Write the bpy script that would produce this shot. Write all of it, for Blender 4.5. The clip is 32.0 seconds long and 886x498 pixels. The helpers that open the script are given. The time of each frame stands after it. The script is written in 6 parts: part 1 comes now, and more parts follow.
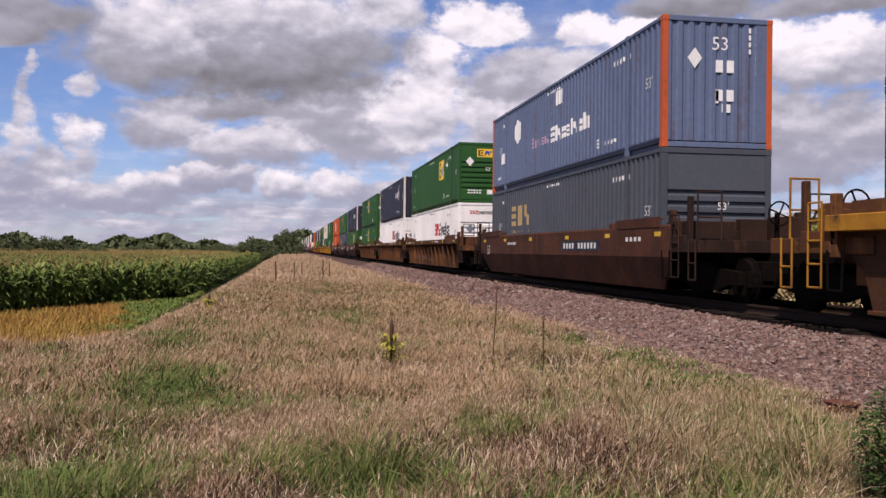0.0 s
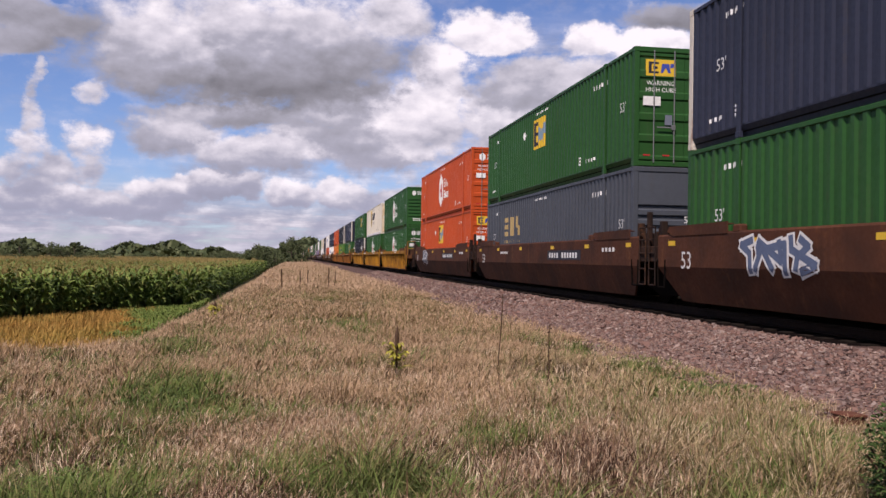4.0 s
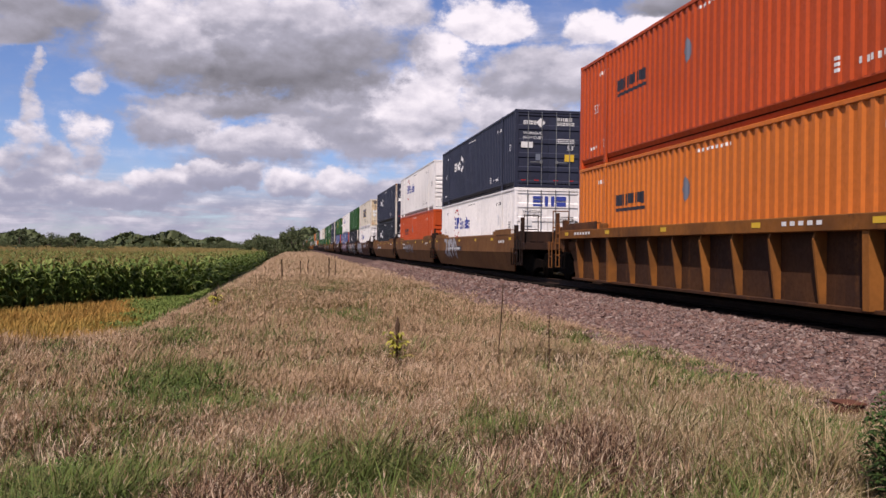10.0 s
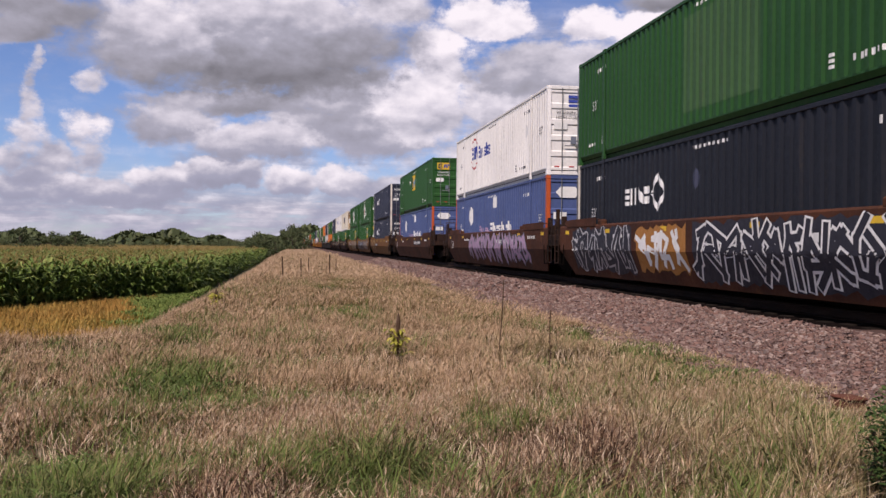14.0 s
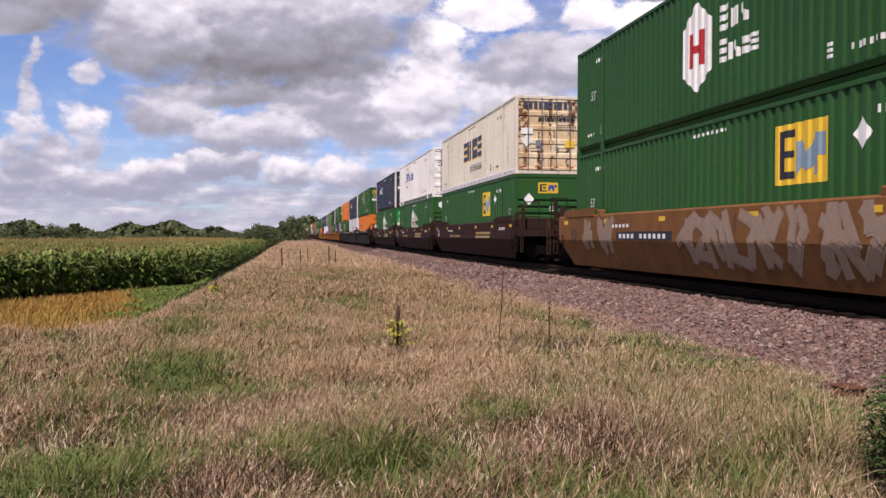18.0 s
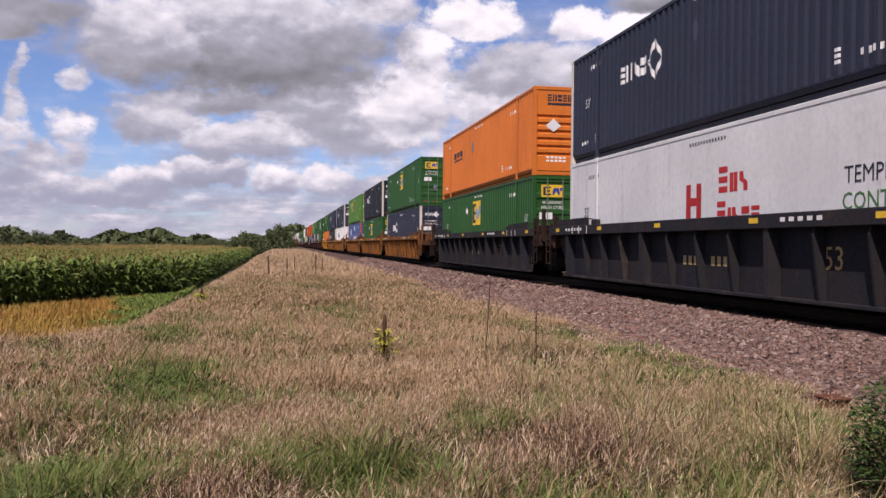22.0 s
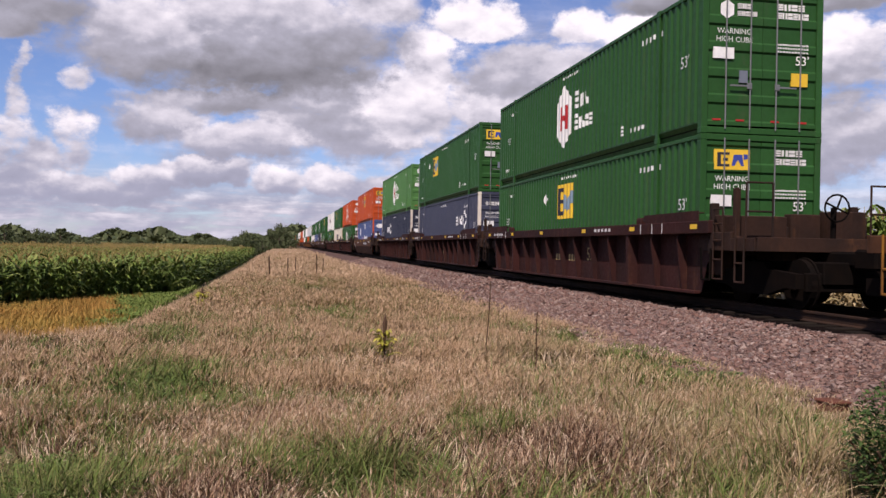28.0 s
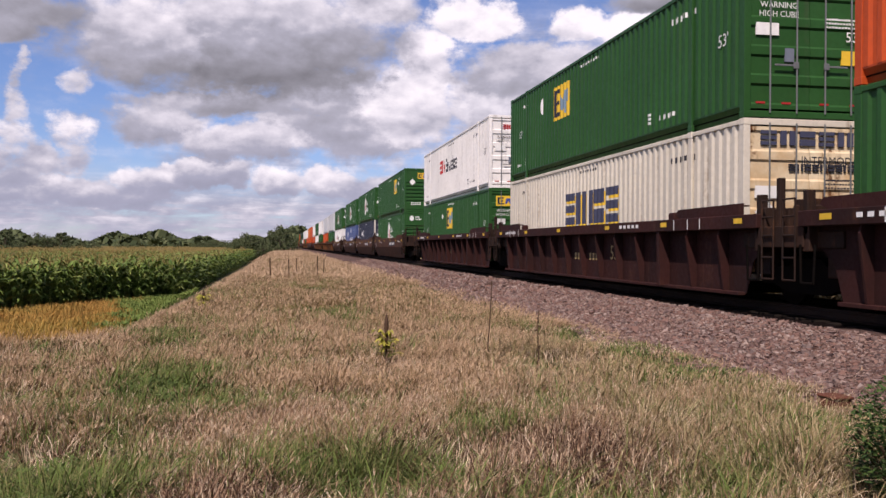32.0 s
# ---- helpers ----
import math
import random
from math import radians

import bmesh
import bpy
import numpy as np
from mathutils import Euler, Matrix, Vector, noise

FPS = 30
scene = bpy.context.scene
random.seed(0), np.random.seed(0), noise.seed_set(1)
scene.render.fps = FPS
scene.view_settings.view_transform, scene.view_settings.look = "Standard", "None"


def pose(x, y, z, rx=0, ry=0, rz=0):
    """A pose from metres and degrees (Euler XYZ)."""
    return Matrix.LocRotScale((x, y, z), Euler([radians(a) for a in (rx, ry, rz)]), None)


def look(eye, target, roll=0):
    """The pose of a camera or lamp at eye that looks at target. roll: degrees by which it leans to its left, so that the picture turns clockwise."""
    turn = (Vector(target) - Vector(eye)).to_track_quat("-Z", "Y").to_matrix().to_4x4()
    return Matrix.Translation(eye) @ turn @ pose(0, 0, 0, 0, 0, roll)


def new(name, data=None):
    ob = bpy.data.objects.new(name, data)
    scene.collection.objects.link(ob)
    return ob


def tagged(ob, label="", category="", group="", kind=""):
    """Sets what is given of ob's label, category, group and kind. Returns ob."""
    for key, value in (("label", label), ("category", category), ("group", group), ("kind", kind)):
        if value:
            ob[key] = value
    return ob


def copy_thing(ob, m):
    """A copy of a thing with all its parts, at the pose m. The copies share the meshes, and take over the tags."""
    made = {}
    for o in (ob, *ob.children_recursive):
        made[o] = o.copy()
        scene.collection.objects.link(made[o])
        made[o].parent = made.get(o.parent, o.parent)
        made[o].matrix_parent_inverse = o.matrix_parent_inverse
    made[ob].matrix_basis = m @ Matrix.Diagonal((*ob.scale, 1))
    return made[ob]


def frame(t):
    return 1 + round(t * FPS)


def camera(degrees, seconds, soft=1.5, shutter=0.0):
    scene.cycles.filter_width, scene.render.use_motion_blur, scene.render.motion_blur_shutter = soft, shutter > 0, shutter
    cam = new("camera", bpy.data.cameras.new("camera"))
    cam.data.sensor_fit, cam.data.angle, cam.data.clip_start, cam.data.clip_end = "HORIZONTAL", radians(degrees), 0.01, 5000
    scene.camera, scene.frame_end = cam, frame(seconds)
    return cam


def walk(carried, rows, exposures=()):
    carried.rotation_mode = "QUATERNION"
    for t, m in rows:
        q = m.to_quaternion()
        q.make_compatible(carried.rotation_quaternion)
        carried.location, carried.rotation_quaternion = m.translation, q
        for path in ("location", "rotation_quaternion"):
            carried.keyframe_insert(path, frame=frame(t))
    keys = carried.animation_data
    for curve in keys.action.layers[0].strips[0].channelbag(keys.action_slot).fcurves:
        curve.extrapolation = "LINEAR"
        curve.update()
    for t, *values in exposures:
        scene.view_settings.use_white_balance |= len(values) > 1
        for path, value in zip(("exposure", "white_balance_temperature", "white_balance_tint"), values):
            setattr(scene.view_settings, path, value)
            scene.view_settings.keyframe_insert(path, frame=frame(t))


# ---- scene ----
cam = camera(53.54, 32.0, soft=1.5)
EYE = 1.6  # the lens above the grass at the camera's feet
# seconds, yaw to the right of the track, pitch up, lean to the right, in degrees
PATH = [
    (0, 10.01, 0.10, -0.55), (0.5, 8.86, -0.17, -0.33), (1, 8.55, -0.12, -0.21), (1.5, 8.63, -0.00, -0.20),
    (2, 8.57, 0.12, -0.18), (2.5, 9.43, 0.23, -0.10), (3, 9.78, 0.56, -0.40), (3.5, 9.63, 0.70, -0.87),
    (5.5, 9.59, 0.30, -0.86), (6, 9.68, 0.21, -0.66), (6.5, 9.83, 0.13, -0.61), (7, 9.99, 0.04, -0.45),
    (7.5, 10.03, -0.01, -0.56), (8, 10.05, -0.06, -0.57), (8.5, 10.09, -0.09, -0.54), (9, 9.95, -0.10, -0.60),
    (9.5, 9.75, -0.11, -0.59), (10, 9.62, -0.02, -0.72), (10.5, 9.50, -0.04, -0.46), (11, 9.32, -0.06, -0.56),
    (11.5, 9.15, -0.10, -0.52), (12, 9.07, -0.13, -0.44), (12.5, 9.01, -0.16, -0.36), (13, 8.98, -0.16, -0.37),
    (13.5, 9.26, -0.18, -0.32), (14, 9.59, -0.23, -0.47), (14.5, 9.66, -0.30, -0.41), (16.5, 10.23, -0.69, -0.14),
    (17, 9.89, -0.82, -0.27), (17.5, 9.64, -0.83, -0.34), (18, 9.64, -0.83, -0.24), (18.5, 9.76, -0.93, -0.15),
    (19, 10.05, -1.03, -0.29), (19.5, 10.46, -1.08, -0.32), (20, 10.40, -1.05, -0.09), (20.5, 10.41, -0.99, -0.11),
    (21, 10.48, -0.76, -0.32), (21.5, 10.45, -0.42, -0.22), (22, 10.47, -0.23, -0.60), (22.5, 10.69, -0.29, -0.76),
    (23, 10.52, -0.20, -0.98), (23.5, 10.33, -0.33, -0.74), (24, 9.72, -0.42, -1.20), (24.5, 9.56, -0.47, -0.93),
    (25, 9.79, -0.66, -1.23), (25.5, 10.02, -0.78, -0.97), (27.5, 10.39, -0.23, -1.14), (28, 10.41, -0.16, -1.00),
    (28.5, 10.32, -0.15, -1.24), (29, 10.35, -0.16, -1.19), (29.5, 10.42, -0.31, -0.96), (30, 10.46, -0.35, -1.05),
    (30.5, 10.27, -0.20, -0.64), (31, 10.20, -0.06, -0.84), (31.5, 10.10, 0.04, -0.36), (32, 10.37, -0.18, -0.33),
]
walk(cam, [(t, pose(0, 0, EYE, 90 + pitch, lean, -yaw)) for t, yaw, pitch, lean in PATH],
     exposures=[(t, stops, 6620, 23) for t, stops in ((0, -0.10), (2, -0.24), (3, -0.06), (6, -0.08), (8, 0.06), (10, -0.12), (11, -0.24), (13, -0.19), (17, 0.0),
                                                      (19, 0.05), (22, -0.04), (25, 0.0), (32, -0.02))])

# ---- light ----
SUN = Vector((-0.40, -0.64, 1.0)).normalized()  # from the place towards the sun
sun = new("sun", bpy.data.lights.new("sun", "SUN"))
sun.data.energy, sun.data.angle, sun.data.color = 5.4, radians(0.6), (1.0, 0.935, 0.85)
sun.matrix_world = look(SUN * 60, (0, 0, 0))


def nodes_of(tree):
    """Short hands for a node tree: make a node, join two sockets, a maths node, a colour ramp, a mix of colours."""
    def make(kind, operation=None, clamp=False, blend=None, step=None, group=None):
        n = tree.nodes.new(kind)
        if operation:
            n.operation = operation
        if clamp:
            n.use_clamp = True
        if blend:
            n.data_type, n.blend_type = "RGBA", blend
        if step:
            n.interpolation_type = step
        if group:
            n.node_tree = group
        return n

    def plug(n, key, v):
        s = n.inputs[key]
        if isinstance(v, bpy.types.NodeSocket):
            tree.links.new(v, s)
        else:
            s.default_value = v

    def maths(op, a, b=0.0, c=None, clamp=False):
        n = make("ShaderNodeMath", operation=op, clamp=clamp)
        plug(n, 0, a), plug(n, 1, b)
        if c is not None:
            plug(n, 2, c)
        return n.outputs[0]

    def span(v, a, b, lo=0.0, hi=1.0):
        n = make("ShaderNodeMapRange", step="SMOOTHSTEP")
        for k, x in zip(range(5), (v, a, b, lo, hi)):
            plug(n, k, x)
        return n.outputs[0]

    def mix(f, a, b, kind="MIX"):
        n = make("ShaderNodeMix", blend=kind)
        plug(n, 0, f)
        for k, v in ((6, a), (7, b)):
            plug(n, k, v if isinstance(v, bpy.types.NodeSocket) else (*v[:3], 1))
        return n.outputs[2]

    def grain(vec, scale, detail=3.0, rough=0.55, stretch=None, warp=0.0):
        if stretch:
            m = make("ShaderNodeMapping")
            plug(m, "Vector", vec), plug(m, "Scale", stretch)
            vec = m.outputs[0]
        n = make("ShaderNodeTexNoise")
        plug(n, "Vector", vec), plug(n, "Scale", scale), plug(n, "Detail", detail), plug(n, "Roughness", rough), plug(n, "Distortion", warp)
        return n.outputs[0]
    return make, plug, maths, span, mix, grain


# ---- sky: separate cumulus heaps, with blue between, lit tops and grey bases ----
def make_sky():
    # azimuth right of the track, elevation, half width, reach up, reach down (degrees), light of the top and of the base
    low_row = [(-15.0, 3.4, 3.9, 0.8, 0.8, 0.85, 0.5), (-10.6, 3.1, 3.9, 0.9, 0.7, 0.72, 0.45), (-7.6, 4.1, 2.7, 0.8, 1.0, 0.9, 0.5), (-4.4, 4.8, 2.1, 0.6, 1.2, 0.85, 0.45),
               (-0.3, 3.9, 2.1, 0.8, 0.9, 0.95, 0.55), (3.3, 4.1, 2.4, 0.9, 1.1, 0.95, 0.55), (6.2, 3.6, 2.9, 1.1, 1.1, 0.8, 0.5), (14.3, 4.8, 5.5, 1.8, 1.5, 0.75, 0.5),
               (23.2, 5.8, 4.2, 1.8, 1.8, 0.75, 0.5), (29.0, 8.5, 4.9, 1.5, 1.9, 0.62, 0.36), (29.7, 5.0, 5.2, 1.4, 1.4, 0.6, 0.42), (34.7, 6.9, 4.6, 2.0, 2.0, 0.65, 0.42)]
    wisps = [(-15.0, 5.1, 3.0, 0.8, 1.5, 0.8, 0.5), (-16.0, 6.4, 1.3, 0.9, 1.0, 0.95, 0.65), (-15.7, 8.0, 0.8, 1.0, 1.0, 0.85, 0.65), (-15.4, 10.3, 0.45, 0.9, 1.4, 0.75, 0.6),
             (-12.6, 6.6, 1.3, 1.1, 1.7, 1, 0.58), (-11.9, 9.8, 0.7, 0.6, 0.9, 0.78, 0.6)]
    middle = [(-7.5, 7.4, 2.8, 1.4, 1.3, 0.68, 0.38), (1.8, 7.6, 3.6, 1.4, 1.4, 0.68, 0.4), (5.1, 7.2, 4.0, 2.2, 1.4, 0.66, 0.44), (-2.5, 6.6, 4.0, 1.1, 1.4, 0.84, 0.36),
              (3.9, 9.4, 4.7, 1.8, 1.4, 0.66, 0.5), (-3.6, 9.0, 5.6, 0.6, 0.8, 0.62, 0.45)]
    towers = [(13.5, 9.1, 3.3, 2.1, 2.2, 0.85, 0.6), (8.3, 9.1, 2.9, 2.1, 2.5, 1, 0.7), (9.2, 12.1, 1.8, 1.7, 1.8, 1, 0.8), (12.3, 14.2, 2.8, 1.4, 1.1, 1.05, 0.9),
              (16.4, 11.3, 4.7, 1.5, 2.1, 0.72, 0.42), (19.3, 13.7, 1.9, 1.0, 0.9, 1, 0.8), (22.8, 13.4, 2.5, 1.5, 2.1, 1.05, 0.78), (28.3, 12.4, 4.3, 1.7, 2.0, 0.98, 0.55),
              (33.4, 11.9, 4.3, 1.6, 2.0, 1, 0.55)]
    banks = [(25.6, 15.1, 4.4, 0.8, 0.7, 0.35, 0.15), (34.0, 14.7, 4.9, 0.9, 0.7, 0.5, 0.3), (6.4, 15.2, 2.2, 1.4, 1.6, 0.8, 0.55), (-2.6, 12.4, 9.6, 3.9, 2.8, 0.8, 0.06),
             (-8.9, 12.3, 3.1, 2.3, 2.5, 0.86, 0.3), (-15.1, 13.8, 3.6, 0.9, 1.3, 0.42, 0.36), (-16.5, 12.2, 2.4, 0.9, 0.8, 0.45, 0.38)]
    world = bpy.data.worlds.new("sky")
    scene.world, world.use_nodes = world, True
    tree = world.node_tree
    tree.nodes.clear()
    make, plug, maths, span, mix, grain = nodes_of(tree)
    co = make("ShaderNodeTexCoord")
    norm = make("ShaderNodeVectorMath", operation="NORMALIZE")
    plug(norm, 0, co.outputs["Generated"])
    way = norm.outputs[0]
    xyz = make("ShaderNodeSeparateXYZ")
    plug(xyz, 0, way)
    az = maths("MULTIPLY", maths("ARCTAN2", xyz.outputs[0], xyz.outputs[1]), 180 / math.pi)
    el = maths("MULTIPLY", maths("ARCSINE", xyz.outputs[2]), 180 / math.pi)
    # ragged outlines: the place is shifted by noise, and the edge gnawed by finer noise
    az2 = maths("MULTIPLY_ADD", maths("SUBTRACT", grain(way, 14.0, 6.0, 0.6), 0.5), 4.2, az)
    el2 = maths("MULTIPLY_ADD", maths("SUBTRACT", grain(way, 15.0, 6.0, 0.6, stretch=(1.0, 1.0, 1.3)), 0.5), 2.6, el)
    puff = maths("SUBTRACT", grain(way, 34.0, 6.0, 0.62, stretch=(1.0, 1.0, 1.5)), 0.5)
    wide = maths("SUBTRACT", grain(way, 4.0, 5.0, 0.55, stretch=(1.0, 1.0, 1.8)), 0.5)
    mid = maths("SUBTRACT", grain(way, 17.0, 6.0, 0.56, stretch=(1.0, 1.0, 2.2)), 0.5)
    # thin streaky cloud low down, and loose heaps beyond the view
    streak = maths("SUBTRACT", grain(way, 15.0, 6.0, 0.62, stretch=(0.7, 0.7, 5.0)), 0.5)
    low = span(el, 5.5, 2.0)
    beyond = maths("MAXIMUM", span(el, 17.0, 21.0), span(maths("ABSOLUTE", maths("SUBTRACT", az, 10.0)), 28.0, 34.0))
    cover = maths("MULTIPLY", span(maths("MULTIPLY_ADD", streak, 1.6, maths("MULTIPLY_ADD", mid, 0.8, 0.70)), 0.30, 0.75), low)
    cover = maths("MAXIMUM", cover, maths("MULTIPLY", span(maths("MULTIPLY_ADD", mid, 0.8, wide), -0.05, 0.14), beyond))
    veil = maths("MULTIPLY", span(az, -9.5, -5.5), span(maths("ABSOLUTE", maths("SUBTRACT", el, 9.0)), 7.5, 2.0))
    cover = maths("MAXIMUM", cover, maths("MULTIPLY", veil, span(maths("ADD", mid, puff), -0.30, 0.16)))
    cover = maths("MAXIMUM", cover, span(puff, -0.15, 0.5, 0.0, 0.4))
    tone = maths("MULTIPLY_ADD", streak, 1.1, 0.68)
    for heaps, soft, gnaw in ((low_row, 0.5, 1.5), (wisps, 1.0, 3.2), (middle, 0.55, 1.5), (towers, 0.5, 1.7), (banks, 0.6, 1.4)):
        for a, e, w, up, down, top, base in heaps:
            u = maths("MULTIPLY", maths("SUBTRACT", az2, a), 0.84 / w)
            dv = maths("SUBTRACT", el2, e)
            v = maths("MAXIMUM", maths("MULTIPLY", dv, 0.80 / up), maths("MULTIPLY", dv, -0.88 / down))
            d = maths("SUBTRACT", 1.0, maths("MULTIPLY_ADD", u, u, maths("MULTIPLY", v, v)))
            d = maths("MULTIPLY_ADD", puff, gnaw, d)
            mask = span(d, -0.32, soft)
            lit = maths("MULTIPLY_ADD", puff, 0.25, span(dv, -down * 0.85, up * 0.75, base, top))
            tone = maths("ADD", tone, maths("MULTIPLY", mask, maths("SUBTRACT", lit, tone)))
            cover = maths("MAXIMUM", cover, mask)
    for scale, shift, weight in ((9.0, (-0.012, 0.0, 0.024), 0.65), (26.0, (-0.004, 0.0, 0.008), 0.55)):
        lit = make("ShaderNodeVectorMath", operation="ADD")
        plug(lit, 0, way), plug(lit, 1, shift)
        here, there = (grain(v, scale, 5.0, 0.5, stretch=(1.0, 1.0, 1.7)) for v in (way, lit.outputs[0]))
        tone = maths("MULTIPLY_ADD", maths("SUBTRACT", here, there), weight, tone)
    ramp = make("ShaderNodeValToRGB")
    stops = [(0.0, (0.215, 0.222, 0.245)), (0.28, (0.308, 0.320, 0.36)), (0.55, (0.440, 0.460, 0.53)), (0.8, (0.74, 0.75, 0.81)), (1.0, (1.02, 1.02, 1.04))]
    while len(ramp.color_ramp.elements) < len(stops):
        ramp.color_ramp.elements.new(0.5)
    for e, (p, c) in zip(ramp.color_ramp.elements, stops):
        e.position, e.color = p, (*c, 1)
    plug(ramp, 0, tone)
    cloud = ramp.outputs[0]
    sky = make("ShaderNodeTexSky")
    sky.sky_type, sky.sun_disc, sky.sun_elevation, sky.sun_rotation = "NISHITA", False, math.asin(SUN.z), math.atan2(SUN.x, SUN.y)
    sky.altitude, sky.air_density, sky.dust_density, sky.ozone_density = 300, 1.0, 0.3, 3.0
    blue = mix(1.0, sky.outputs[0], (0.078, 0.090, 0.116), "MULTIPLY")
    cloud = mix(maths("MULTIPLY", span(el, 9.0, 2.5, 0.0, 0.6), span(tone, 0.85, 0.50)), cloud, (0.365, 0.400, 0.535))
    cloud = mix(span(el, 3.0, 0.0, 0.0, 0.5), cloud, (0.42, 0.45, 0.57))
    both = mix(cover, blue, cloud)
    both = mix(span(el, -0.3, -2.0), both, (0.10, 0.095, 0.06))
    back = make("ShaderNodeBackground")
    plug(back, 0, both), plug(back, 1, 1.0)
    out = make("ShaderNodeOutputWorld")
    plug(out, 0, back.outputs[0])


make_sky()


# ---- materials ----
def surface(name, colour, rough=0.6, metal=0.0, second=None, amount=0.5, scale=2.0, fine=30.0, streak=None, streaks=0.0,
            bump=0.15, dist=0.01, island=None, each=None, gloss=0.18):
    """A procedural surface: colour varied at two scales, optional rusty streaks that run down, a change from piece to piece, fine relief."""
    m = bpy.data.materials.new(name)
    m.use_nodes = True
    tree = m.node_tree
    make, plug, maths, span, mix, grain = nodes_of(tree)
    bsdf = tree.nodes["Principled BSDF"]
    place = make("ShaderNodeTexCoord").outputs["Object"]
    if each:
        info = make("ShaderNodeObjectInfo")
        v = make("ShaderNodeVectorMath", operation="ADD")
        r = make("ShaderNodeCombineXYZ")
        plug(r, 0, maths("MULTIPLY", info.outputs["Random"], 40.0)), plug(r, 1, maths("MULTIPLY", info.outputs["Random"], 17.0))
        plug(v, 0, place), plug(v, 1, r.outputs[0])
        place = v.outputs[0]
    big = grain(place, scale, 4.0)
    small = grain(place, fine, 4.0, 0.65)
    dark = tuple(c * 0.62 for c in colour)
    col = mix(span(big, 0.3, 0.72, 0.0, amount), colour, second or dark)
    col = mix(span(small, 0.35, 0.75, 0.0, 0.35), col, dark)
    if island:
        r = make("ShaderNodeNewGeometry").outputs["Random Per Island"]
        ramp = make("ShaderNodeValToRGB")
        while len(ramp.color_ramp.elements) < len(island):
            ramp.color_ramp.elements.new(0.5)
        for i, (e, c) in enumerate(zip(ramp.color_ramp.elements, island)):
            e.position, e.color = i / (len(island) - 1), (*c, 1)
        plug(ramp, 0, r)
        col = mix(0.62, col, ramp.outputs[0])
    if each:
        k = maths("MULTIPLY_ADD", info.outputs["Random"], each, 1 - each / 2)
        shade = make("ShaderNodeCombineColor")
        for i in range(3):
            plug(shade, i, k)
        col = mix(1.0, col, shade.outputs[0], "MULTIPLY")
    if streak:
        run = grain(place, 1.0, 4.0, 0.6, stretch=(3.2, 3.2, 0.28))
        fleck = grain(place, 7.0, 5.0, 0.7)
        f = maths("MULTIPLY", span(run, 0.52, 0.78), span(fleck, 0.38, 0.62))
        col = mix(maths("MULTIPLY", f, streaks, clamp=True), col, streak)
    plug(bsdf, "Base Color", col)
    plug(bsdf, "Roughness", span(small, 0.2, 0.8, max(rough - 0.12, 0.02), min(rough + 0.12, 1.0)))
    plug(bsdf, "Metallic", metal)
    plug(bsdf, "Specular IOR Level", gloss)
    if bump:
        b = make("ShaderNodeBump")
        plug(b, "Strength", bump), plug(b, "Distance", dist), plug(b, "Height", small)
        plug(bsdf, "Normal", b.outputs[0])
    return m


RUST = (0.10, 0.042, 0.018)
DIRT = (0.07, 0.055, 0.04)


def paint(name, colour, streaks=0.35, streak=DIRT, second=None, rough=0.5, amount=0.42):
    return surface(name, colour, rough, 0.0, second, amount, 0.35, 9.0, streak, streaks, 0.1, 0.004, each=0.12)


def weathered(name, colour, second, streak):
    """Car paint: broad blotches of rust or grime over the coat, with runs down it."""
    return surface(name, colour, 0.75, 0.0, second, 1.0, 0.9, 13.0, streak, 1.1, 0.25, 0.006, each=0.2, gloss=0.12)


